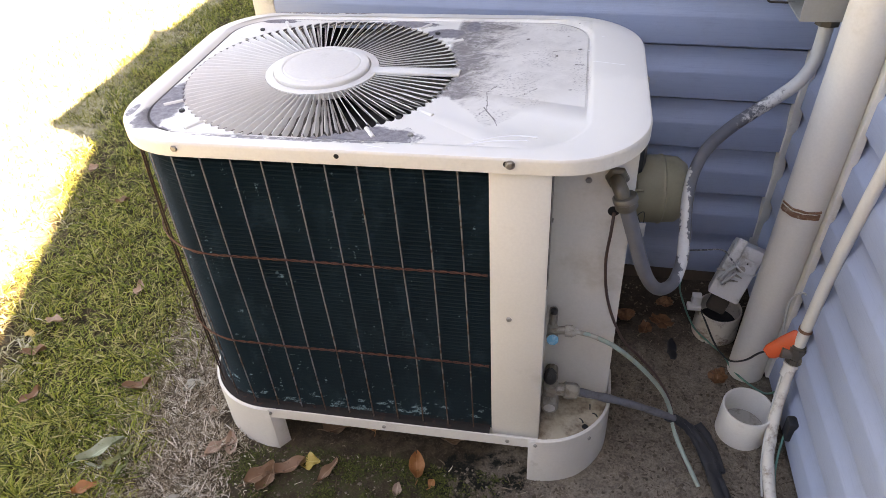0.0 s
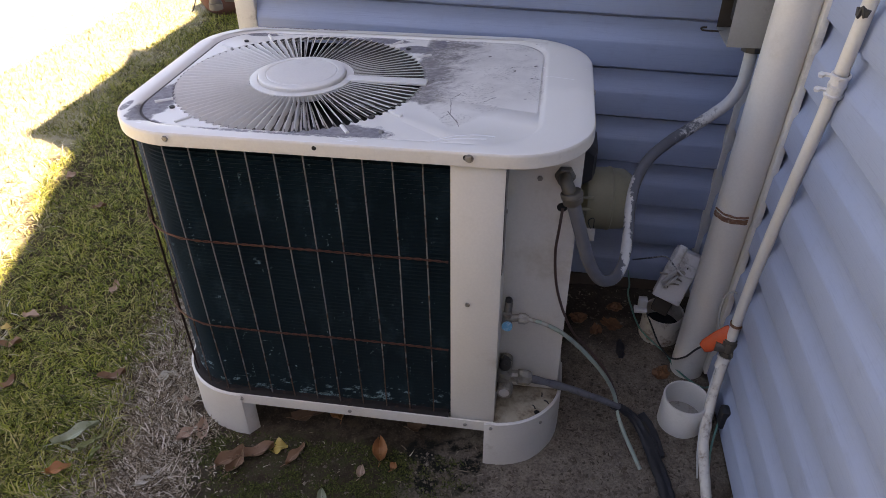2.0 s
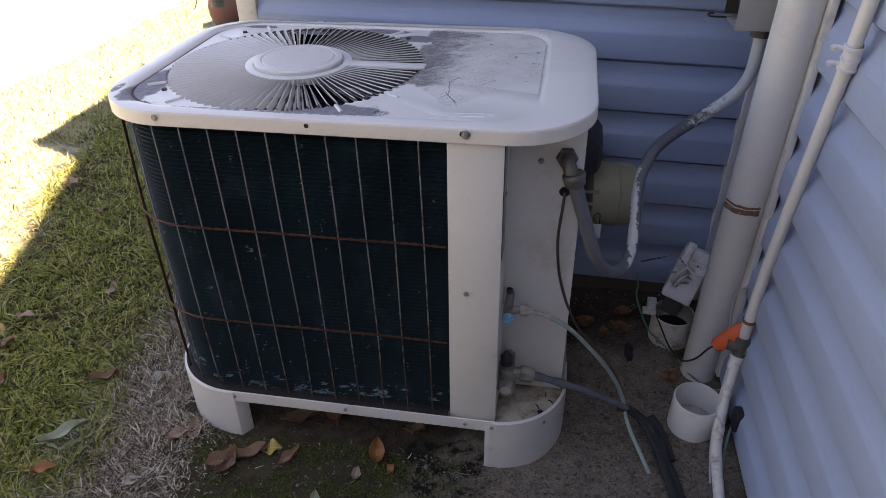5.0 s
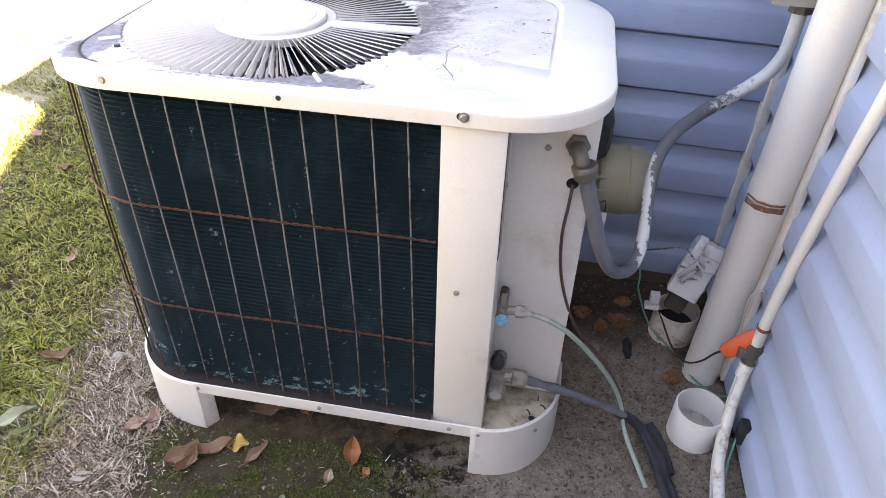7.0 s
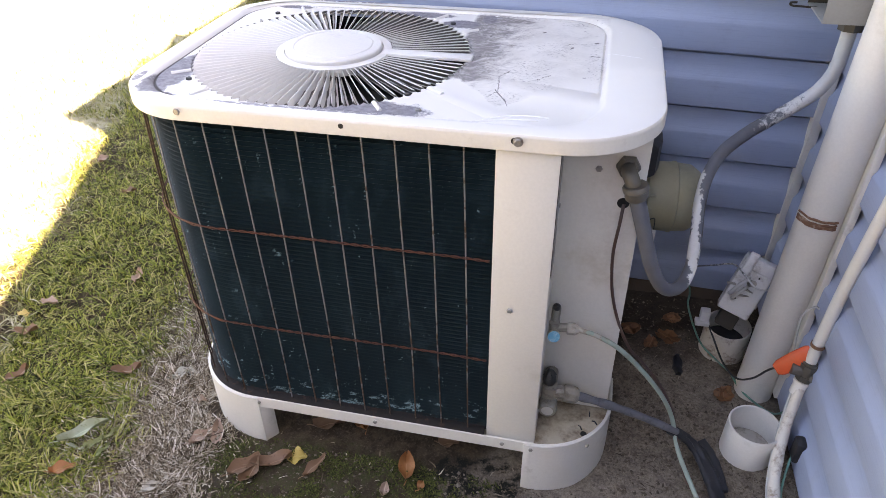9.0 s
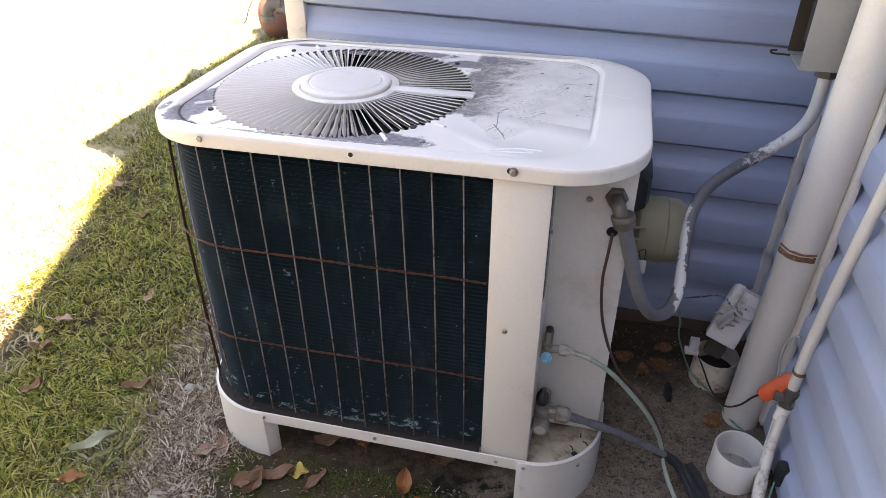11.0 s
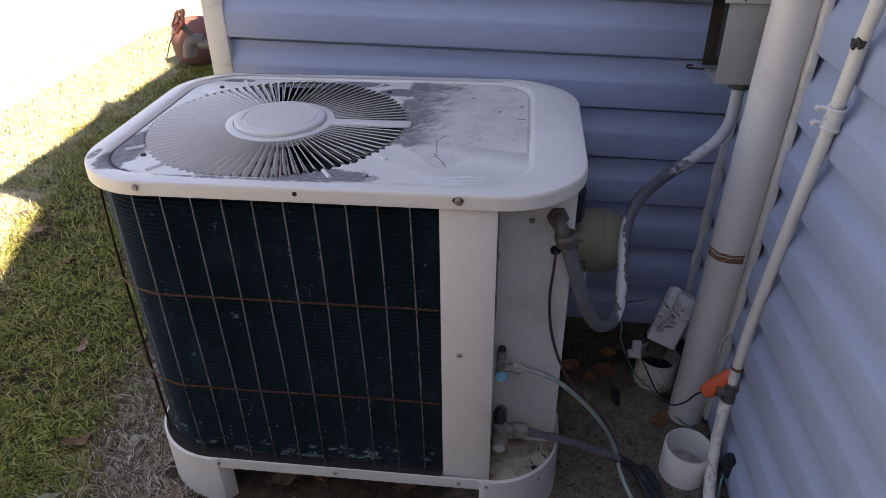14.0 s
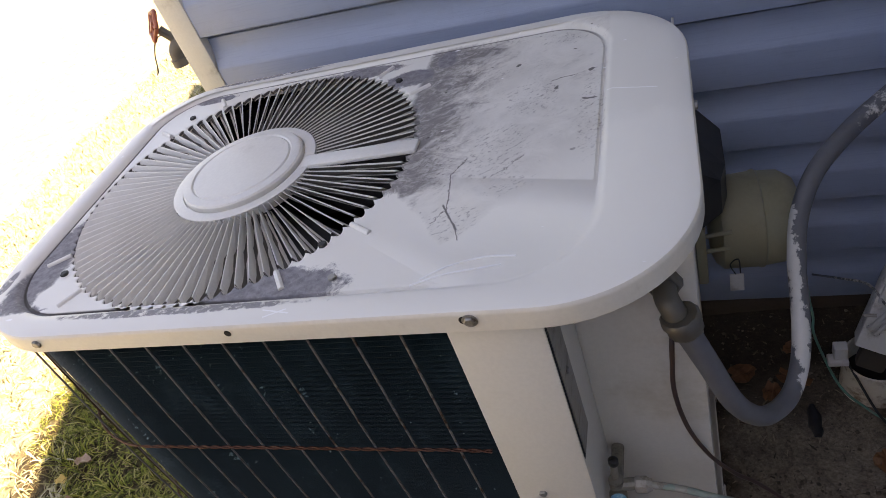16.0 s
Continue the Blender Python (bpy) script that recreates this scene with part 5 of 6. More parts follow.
# open drain stubs in the ground
cup = thing("drain_stub", (0.462, 1.165, 0), "open white plastic drain stub standing in the soil", "drain stub")
part("pipe", lathe([(0.0575, -0.08), (0.0575, 0.082), (0.0565, 0.084), (0.0535, 0.084), (0.0530, 0.082), (0.0530, -0.02), (0, -0.02)], (0.462, 1.160, 0), (0.02, -0.02, 1), 44), M_PVC, cup, angle=30)
part("silt", lathe([(0, 0.006), (0.030, 0.0055), (0.0528, 0.008), (0.0528, -0.004), (0, -0.004)], (0.462, 1.160, 0), (0.02, -0.02, 1), 32), M_SILT, cup, "grey silt on the bottom")
pail = thing("drain_collar", (0.440, 1.505, 0), "dirty cream plastic drain collar half sunk in soil", "drain stub")
part("pipe", lathe([(0.060, -0.04), (0.0575, 0.085), (0.0555, 0.087), (0.0535, 0.085), (0.0535, 0.02), (0, 0.02)], (0.440, 1.500, 0), (0.0, -0.06, 1), 40), M_PVC_DIRT, pail, angle=30)
# near-black disc painted as the shade down in the collar
part("drain_water", lathe([(0, 0.03), (0.053, 0.03), (0, 0.031)], (0.440, 1.500, 0), (0, -0.06, 1), 24), M_DARK, pail)

# small pump box leaning on the drain pipe
pump = thing("pump_box", (0.45, 1.48, 0.10), "dirty white plastic float switch box standing on a collar", "switch box")
m = Matrix.Translation((0.449, 1.478, 0.222)) @ Euler((radians(-24), radians(14), radians(-18))).to_matrix().to_4x4()


def local(lo, hi, bevel=0.002):
    return boxed(lo, hi, bevel, m)


part("housing", local((-0.040, -0.028, -0.068), (0.040, 0.026, 0.078), 0.006), M_JBOX, pump, "dirty white plastic housing")
# added dark block in place of the shade between box and collar
part("lower_housing", local((-0.024, -0.016, -0.112), (0.024, 0.018, -0.0685), 0.006), M_DARK_RUST, pump, "dark block standing in for the shade under the box")
part("lid", local((-0.0385, -0.0315, 0.052), (0.0415, 0.0275, 0.0835), 0.004), M_JBOX, pump, "white plastic lid")
bm = bmesh.new()
box(bm, (-0.036, -0.044, 0.030), (-0.014, -0.0325, 0.096), 0.003, m)
box(bm, (-0.033, -0.047, 0.060), (-0.018, -0.0445, 0.090), 0.001, m)
part("latch", bm, M_JBOX, pump, "white plastic latch")
bm = bmesh.new()
tube(bm, [m @ Vector(p) for p in ((-0.010, -0.030, 0.034), (-0.012, -0.045, 0.030), (-0.022, -0.050, 0.010), (-0.028, -0.044, -0.012), (-0.030, -0.031, -0.022))], 0.0052, 8, 5)
tube(bm, [m @ Vector(p) for p in ((-0.002, -0.030, 0.012), (-0.006, -0.042, 0.006), (-0.014, -0.046, -0.010), (-0.018, -0.038, -0.026), (-0.020, -0.030, -0.032))], 0.0042, 8, 5)
part("strap", bm, M_BOXPAINT, pump, "bent grey-white strap")
bm = bmesh.new()
rod(bm, m @ Vector((-0.048, -0.036, 0.000)), m @ Vector((-0.028, -0.036, 0.006)), 0.0030, 8)
rod(bm, m @ Vector((0.000, -0.029, 0.022)), m @ Vector((0.004, -0.050, 0.028)), 0.0085, 10)
rod(bm, m @ Vector((-0.014, -0.030, -0.018)), m @ Vector((0.010, -0.044, -0.006)), 0.0040, 6, 0.0015)
rod(bm, m @ Vector((-0.008, -0.029, 0.004)), m @ Vector((0.014, -0.045, 0.006)), 0.0045, 6, 0.0015)
part("terminal", bm, M_TIN, pump, "grey metal terminals")
for q, z in enumerate((0.040, 0.012, -0.030)):
    part("hole", boxed((0.010 - 0.012 * q, -0.0300, z), (0.0135 - 0.012 * q, -0.0282, z + 0.004), 0.0004, m), M_HOLE, pump)
bm = bmesh.new()
box(bm, (0.362, 1.478, 0.100), (0.386, 1.500, 0.130), 0.002)
box(bm, (0.352, 1.472, 0.086), (0.388, 1.496, 0.0985), 0.002)
part("connector", bm, M_JBOX, pump, "small white connector")

# wires round the pump box
for label, pts, r, mt in (
    ("thin grey wire from the wall to the box", [(0.360, 1.70, 0.115), (0.392, 1.61, 0.190), (0.418, 1.52, 0.262), (0.428, 1.440, 0.288), (0.452, 1.420, 0.272), (0.480, 1.425, 0.262), (0.500, 1.45, 0.258)], 0.0024, M_HOSE),
    ("black wire running over the soil to the valve", [(0.372, 1.515, 0.108), (0.398, 1.452, 0.075), (0.425, 1.395, 0.040), (0.452, 1.345, 0.040), (0.475, 1.305, 0.085), (0.490, 1.270, 0.150), (0.500, 1.245, 0.185), (0.512, 1.222, 0.205)], 0.0026, M_BLACKWIRE),
    ("faded green wire lying across the soil", [(0.352, 1.700, 0.070), (0.345, 1.640, 0.098), (0.344, 1.590, 0.100), (0.343, 1.559, 0.075), (0.370, 1.455, 0.050), (0.413, 1.412, 0.030), (0.448, 1.390, 0.012), (0.466, 1.345, 0.008), (0.494, 1.300, 0.012), (0.528, 1.252, 0.030), (0.548, 1.225, 0.080)], 0.0027, M_GREEN),
    ("white wire looped on the seam channel", [(0.535, 1.275, 0.18), (0.527, 1.285, 0.25), (0.527, 1.290, 0.31), (0.540, 1.280, 0.34), (0.546, 1.270, 0.345)], 0.0026, M_WHITEWIRE),
    ("thin white wire hanging along the lower pipe", [(0.540, 1.235, 0.215), (0.518, 1.180, 0.150), (0.503, 1.130, 0.078), (0.490, 1.060, 0.020), (0.482, 0.98, -0.004)], 0.0024, M_WHITEWIRE),
    ("green wire rising beside the wall", [(0.500, 0.93, -0.008), (0.510, 1.00, 0.002), (0.520, 1.055, 0.022), (0.537, 1.105, 0.055), (0.550, 1.13, 0.095)], 0.0026, M_GREEN),
):
    tagged(part("wire", piped(pts, r, 6, 6), mt), label, "wire")
bm = bmesh.new()
box(bm, (0.536, 1.095, 0.045), (0.560, 1.130, 0.105), 0.008)
ob = part("cable_boot", bm, M_FOAM)
tagged(ob, "black rubber cable boot against the wall", "cable boot")

# ---- disconnect box on the side wall ----
dbox = thing("disconnect_box", (0.49, 1.50, 0.88), "beige steel disconnect box with its lid hanging open", "electrical box")
bm = bmesh.new()
X0, X1, Y0, Y1, Z0, Z1 = 0.430, RIGHT_X - 0.015, 1.440, 1.575, 0.893, 1.105
box(bm, (X0, Y0, Z0), (X1, Y0 + 0.003, Z1), 0.001)
box(bm, (X0, Y0 + 0.0032, Z0), (X1, Y1 - 0.0002, Z0 + 0.003), 0.001)
part("body", bm, M_BOXMETAL, dbox)
# far side and back: rust, darkened further for the shade inside the box
part("far_side", boxed((X0, Y1, Z0), (X1, Y1 + 0.003, Z1), 0.001), M_DARK_RUST, dbox)
part("back", boxed((X1 - 0.004, Y0 + 0.0035, Z0 + 0.0035), (X1 - 0.0005, Y1 - 0.0005, Z1), 0), M_DARK_RUST, dbox)
bm = bmesh.new()
ZH = Z1 + 0.017
box(bm, (X0 - 0.012, Y0 - 0.008, ZH - 0.003), (X1, Y1 + 0.010, ZH), 0.002)
box(bm, (X0 - 0.012, Y0 - 0.008, Z1 - 0.041), (X1, Y0 - 0.0045, ZH - 0.0032), 0.0015)
box(bm, (X0 - 0.012, Y0 - 0.0043, Z1 - 0.006), (X0 - 0.009, Y1 + 0.010, ZH - 0.0032), 0.001)
hood = part("hood", bm, M_BOXPAINT, dbox, "white-painted hood with chipped edges")
part("latch_plate", boxed((X0 + 0.035, Y0 + 0.012, ZH + 0.0002), (X1 - 0.005, Y0 + 0.060, ZH + 0.004), 0.0015), M_BOXPAINT, hood)
part("latch", piped([(X0 + 0.052, Y0 + 0.030, ZH + 0.004), (X0 + 0.058, Y0 + 0.028, ZH + 0.009), (X0 + 0.064, Y0 + 0.030, ZH + 0.004)], 0.002, 6, 3), M_FRAME, hood)
part("hook_wire", piped([(X0 + 0.026, Y0 - 0.0095, Z1 - 0.036), (X0 + 0.040, Y0 - 0.0105, Z1 - 0.018), (X0 + 0.052, Y0 - 0.0105, Z1 - 0.008), (X0 + 0.060, Y0 - 0.0095, Z1 + 0.003)], 0.0016, 6, 4), M_FRAME, hood, "bent wire hook")
for x, y in ((X0 + 0.006, Y1 - 0.020), (X0 + 0.030, Y1 - 0.010)):
    screw((x, y, ZH), (0, 0, 1), hood, 0.004, 0.0, 0.003)
part("hook", piped([(X0 + 0.012, Y1 - 0.030, Z0 + 0.001), (X0 - 0.018, Y1 - 0.030, Z0 + 0.002), (X0 - 0.036, Y1 - 0.030, Z0 + 0.003), (X0 - 0.040, Y1 - 0.031, Z0 + 0.009), (X0 - 0.028, Y1 - 0.031, Z0 + 0.010)], 0.0024, 6, 4), M_DARK_RUST, dbox, "rusty bent wire hook")
part("breaker", boxed((X0 + 0.02, Y0 + 0.02, Z0 + 0.03), (X1 - 0.01, Y1 - 0.02, Z1 - 0.03), 0.004), M_FRAME, dbox)
lid = pose(X0 - 0.008, (Y0 + Y1) / 2, Z1 - 0.004, 0, -5, 0)
bm = bmesh.new()
box(bm, (-0.185, -0.062, -0.004), (0, 0.062, 0.0), 0.001, lid)
box(bm, (-0.185, -0.0655, -0.020), (0, -0.0625, 0.0), 0.001, lid)
box(bm, (-0.1885, -0.062, -0.020), (-0.1855, 0.062, 0.0), 0.001, lid)
box(bm, (-0.185, 0.0625, -0.020), (0, 0.0655, 0.0), 0.001, lid)
part("lid", bm, M_BOXPAINT, dbox, "white-painted hinged lid swung open")

# ---- tap and pot at the far corner ----
tap = thing("tap", (-0.83, 1.86, 0.86), "old outdoor tap with a red wheel handle on the wall", "tap")
T = Vector((-0.865, 1.845, 0.845))
bm = bmesh.new()
rod(bm, T + Vector((0.045, 0, 0)), T + Vector((-0.055, -0.005, 0.0)), 0.014, 12)
tube(bm, [T + Vector((-0.045, 0, 0.010)), T + Vector((-0.070, -0.005, 0.012)), T + Vector((-0.085, -0.008, -0.004)), T + Vector((-0.088, -0.008, -0.022))], 0.017, 12)
rod(bm, T + Vector((-0.088, -0.008, -0.036)), T + Vector((-0.088, -0.008, -0.018)), 0.020, 14)
rod(bm, T + Vector((-0.066, 0, 0.006)), T + Vector((-0.095, -0.01, 0.055)), 0.010, 10)
rod(bm, T + Vector((0.026, 0, 0)), T + Vector((0.034, 0, 0)), 0.03, 16)
part("body", bm, M_TAP, tap, angle=35)
bm = bmesh.new()
hc, hx = T + Vector((-0.102, -0.012, 0.066)), Vector((-0.62, -0.62, 0.48)).normalized()
f3 = frame_of(hx)
pts = [hc + f3 @ Vector(((0.030 + 0.004 * math.cos(5 * a)) * math.cos(a), (0.030 + 0.004 * math.cos(5 * a)) * math.sin(a), 0)) for a in [2 * math.pi * k / 40 for k in range(41)]]
tube(bm, pts, 0.005, 8, 1, sharp=True)
for k in range(5):
    a = 2 * math.pi * k / 5
    rod(bm, hc, hc + f3 @ Vector((0.032 * math.cos(a), 0.032 * math.sin(a), 0)), 0.004, 6)
turned(bm, [(0, -0.006), (0.009, -0.006), (0.009, 0.006), (0, 0.006)], hc, hx, 10)
part("wheel_handle", bm, M_REDTAP, tap, "red painted wheel handle")
part("string", piped([T + Vector((-0.085, -0.01, 0.045)), T + Vector((-0.115, -0.012, 0.035)), T + Vector((-0.140, -0.012, 0.005)), T + Vector((-0.158, -0.012, -0.035)), T + Vector((-0.168, -0.012, -0.047))], 0.0016, 5), M_BLACKWIRE, tap, "dangling end of twine")


ob = part("clay_pot", lathe([(0, 0), (0.09, 0), (0.135, 0.04), (0.165, 0.10), (0.172, 0.17), (0.155, 0.24), (0.115, 0.29), (0.070, 0.310), (0.060, 0.312), (0.055, 0.30), (0, 0.29)], (-2.19, 4.45, -0.02), seg=36), M_CLAY)
tagged(ob, "red-brown clay urn standing on the lawn near the house", "urn")

# ---- fallen leaves and litter ----
def leaf_mesh(length, width, curl, twist, seed, name="leaf", fold=0.36):
    rnd = random.Random(seed)
    bm, rows = bmesh.new(), []
    n, ph = 9, rnd.uniform(0, 6)
    for k in range(n + 1):
        t = k / n
        w = width * (math.sin(math.pi * min(1, t * 0.93 + 0.05)) ** 0.75) * (1 - 0.15 * t) * (1 + 0.12 * math.sin(9 * t + ph))
        lift = curl * (4 * (t - 0.5) ** 2) * length + 0.004 * math.sin(7 * t + ph)
        row = []
        for s in (-1, -0.5, 0, 0.5, 1):
            row.append(bm.verts.new(((t - 0.5) * length, s * w * 0.5, lift + abs(s) ** 1.3 * width * (fold + 0.7 * fold * twist * (t - 0.4)) + 0.003 * math.sin(11 * t + 4 * s + ph))))
        rows.append(row)
    for a, b in zip(rows, rows[1:]):
        for k in range(4):
            bm.faces.new((a[k], a[k + 1], b[k + 1], b[k]))
    out = bmesh.ops.extrude_face_region(bm, geom=bm.faces[:])
    for v in [g for g in out["geom"] if isinstance(g, bmesh.types.BMVert)]:
        v.co.z += 0.0007
    tube(bm, [(-0.5 * length, 0, curl * length), (-0.58 * length, 0.002, curl * length + 0.002), (-0.68 * length, 0.006, curl * length * 0.8)], 0.0010, 5, 3)
    return finish(bm, name, True, 60)


def crumpled_mesh(length, width, seed):
    """A broken, crumpled leaf: ragged outline, sharp folds."""
    bm, rings = bmesh.new(), []
    for q in range(1, 6):
        row = []
        for k in range(22):
            a = 2 * math.pi * k / 22
            ragged = 1 + 0.38 * noise.noise((2.2 * math.cos(a), 2.2 * math.sin(a), seed)) + 0.22 * noise.noise((6 * math.cos(a), 6 * math.sin(a), seed + 4))
            x, y = 0.5 * length * q / 5 * ragged * math.cos(a), 0.5 * width * 1.25 * q / 5 * ragged * math.sin(a)
            row.append(bm.verts.new((x, y, 0.006 + 0.010 * noise.noise((x * 55, y * 55, seed)) + 0.006 * noise.noise((x * 140, y * 140, seed + 2)) + 0.004 * (q / 5) ** 2)))
        rings.append(row)
    top = bm.verts.new((0, 0, 0.006 + 0.010 * noise.noise((0, 0, seed))))
    for k in range(22):
        bm.faces.new((top, rings[0][k], rings[0][(k + 1) % 22]))
        for a, b in zip(rings, rings[1:]):
            bm.faces.new((a[k], b[k], b[(k + 1) % 22], a[(k + 1) % 22]))
    out = bmesh.ops.extrude_face_region(bm, geom=bm.faces[:])
    for v in [g for g in out["geom"] if isinstance(g, bmesh.types.BMVert)]:
        v.co.z += 0.0006
    return finish(bm, "leaf", True, 30)


M_LEAF_BROWN = leaf_paint("brown leaf", (0.195, 0.105, 0.055), (0.33, 0.215, 0.135), (0.080, 0.040, 0.021))
M_LEAF_TAN = leaf_paint("tan leaf", (0.35, 0.240, 0.170), (0.50, 0.38, 0.29), (0.15, 0.088, 0.058))
M_LEAF_YELLOW = leaf_paint("yellow leaf", (0.56, 0.40, 0.09), (0.62, 0.50, 0.18), (0.34, 0.20, 0.03))
M_LEAF_ORANGE = leaf_paint("orange leaf", (0.330, 0.125, 0.036), (0.380, 0.185, 0.068), (0.220, 0.068, 0.017))
M_LEAF_RUST = leaf_paint("rust leaf", (0.185, 0.075, 0.024), (0.25, 0.125, 0.055), (0.050, 0.022, 0.010))
M_LEAF_GREY = leaf_paint("pale leaf", (0.45, 0.46, 0.38), (0.55, 0.56, 0.50), (0.30, 0.31, 0.24))
M_LEAF_GREEN = leaf_paint("green weed leaf", (0.25, 0.30, 0.195), (0.38, 0.43, 0.31), (0.10, 0.14, 0.06))
M_LEAF_FRESH = leaf_paint("fresh weed leaf", (0.17, 0.235, 0.085), (0.28, 0.34, 0.16), (0.07, 0.11, 0.03))
LEAVES = [
    # x, y, length, width, turn, curl, look
    (-0.795, 0.925, 0.070, 0.034, 60, 0.10, "tan"), (-0.762, 0.935, 0.066, 0.032, 110, 0.15, "tan"), (-0.660, 0.873, 0.080, 0.042, 50, 0.12, "brown"), (-0.640, 0.855, 0.070, 0.036, 80, 0.12, "brown"),
    (-0.606, 0.897, 0.095, 0.042, 30, 0.06, "brown"), (-0.553, 0.922, 0.046, 0.050, 20, 0.02, "yellow"), (-0.502, 0.905, 0.070, 0.026, 65, 0.10, "brown"), (-0.294, 0.940, 0.072, 0.040, 105, 0.10, "orange"),
    (-0.328, 0.874, 0.036, 0.024, 95, 0.12, "tan"), (-0.252, 0.905, 0.024, 0.018, 80, 0.1, "orange"), (-0.51, 1.03, 0.085, 0.055, 20, 0.08, "brown"), (-0.43, 1.05, 0.06, 0.045, 120, 0.12, "orange"), (-0.216, 1.03, 0.050, 0.035, 10, 0.1, "brown"),
    (0.312, 1.593, 0.050, 0.032, 15, 0.08, "rust"), (0.298, 1.507, 0.065, 0.045, 140, 0.08, "rust"), (0.252, 1.474, 0.050, 0.030, 75, 0.08, "rust"), (0.20, 1.53, 0.055, 0.042, 30, 0.08, "rust"), (0.428, 1.318, 0.048, 0.038, 100, 0.1, "rust"),
    (-1.094, 1.075, 0.075, 0.036, 30, 0.10, "brown"), (-0.955, 1.108, 0.060, 0.030, 50, 0.1, "pale"), (-0.925, 1.118, 0.026, 0.020, 20, 0.1, "pale"), (-0.400, 0.790, 0.045, 0.026, 110, 0.05, "green"), (-0.832, 0.778, 0.060, 0.026, 50, 0.1, "pale"),
    (-1.52, 1.215, 0.034, 0.030, 10, 0.1, "yellow"), (-1.473, 1.269, 0.060, 0.034, 0, 0.1, "tan"), (-1.45, 1.144, 0.065, 0.034, 20, 0.12, "brown"), (-1.055, 0.765, 0.055, 0.034, 40, 0.1, "orange"), (-1.86, 2.095, 0.045, 0.040, 70, 0.1, "tan"),
    (-1.358, 0.996, 0.060, 0.030, 60, 0.1, "brown"), (-0.862, 1.032, 0.034, 0.026, 20, 0.1, "tan"), (-1.62, 1.90, 0.05, 0.035, 40, 0.1, "brown"), (-1.30, 1.45, 0.055, 0.03, 100, 0.1, "tan"),
]
LOOKS = {"rust": (M_LEAF_RUST, "crumpled rust-brown leaf in the shaded corner"), "tan": (M_LEAF_TAN, "curled tan leaf lying on the soil"), "brown": (M_LEAF_BROWN, "dry brown leaf lying on the ground"), "yellow": (M_LEAF_YELLOW, "bright yellow leaf on the ground"), "orange": (M_LEAF_ORANGE, "orange-brown leaf on the ground"), "pale": (M_LEAF_GREY, "bleached pale leaf on the ground"), "green": (M_LEAF_GREEN, "green leaf on the ground")}
for k, (x, y, ln, wd, turn, curl, look_name) in enumerate(LEAVES):
    mt, label = LOOKS[look_name]
    ob = new("leaf", crumpled_mesh(ln, wd, k) if look_name == "rust" else leaf_mesh(ln, wd, curl, math.sin(k * 2.1), k, fold=0.10 if look_name == "yellow" else 0.30))
    ob.data.materials.append(mt)
    ob.matrix_world = pose(x, y, height(x, y) + (0.004 if x > -1.05 else 0.022), 6 * math.sin(k), 6 * math.cos(k * 1.7), turn)
    tagged(ob, label, "leaf", "fallen leaves")

# broad-leaved weed at the edge of the lawn
weed = thing("weed", (-1.06, 0.86, 0), "pale green broad-leaved weed growing in the lawn", "weed")
for k, (dx, dy, ln, wd, turn, up) in enumerate(((0.0, 0.0, 0.165, 0.046, 36, 20), (0.060, 0.000, 0.09, 0.013, 46, 26), (0.045, -0.026, 0.065, 0.022, 62, 18), (0.030, -0.040, 0.055, 0.016, 20, 30), (0.075, -0.040, 0.06, 0.013, 70, 30), (0.010, -0.045, 0.075, 0.011, -8, 14))):
    ob = new("weed_leaf", leaf_mesh(ln * 0.72, wd * 0.8, 0.03, 0.2, 50 + k, "weed_leaf"))
    ob.data.materials.append(M_LEAF_GREEN if k in (0, 5) else M_LEAF_FRESH)
    ob.parent = weed
    ob.matrix_basis = pose(dx, dy, 0.025, 5, -up * 0.4, turn)
ob = part("stick", piped([(-4.01, 7.12, 0.03), (-4.16, 7.36, 0.05), (-4.30, 7.63, 0.06), (-4.48, 8.2, 0.06), (-4.70, 8.94, 0.04)], lambda t: 0.024 - 0.014 * t, 7, 8, 0.5), M_STICK)
tagged(ob, "fallen dry stick on the sunlit yard", "stick")
bm, loops = bmesh.new(), []
for q in range(7):
    w = 0.013 * math.sin(math.pi * (q + 0.6) / 7.2) ** 0.5
    loops.append([(0.322 + 0.002 * math.sin(q * 2.1) + w * math.cos(a), 1.375 + 0.012 * q, -0.012 + (0.016 + 0.003 * math.sin(q * 1.7)) * max(0.0, math.sin(a)) ** 0.8) for a in [math.pi * k / 8 for k in range(9)]])
rr = loft(bm, loops)
bm.faces.new(rr[0][::-1]), bm.faces.new(rr[-1])
tagged(part("foam_scrap", bm, M_FOAM), "black crumpled foam scrap lying on the soil", "debris")


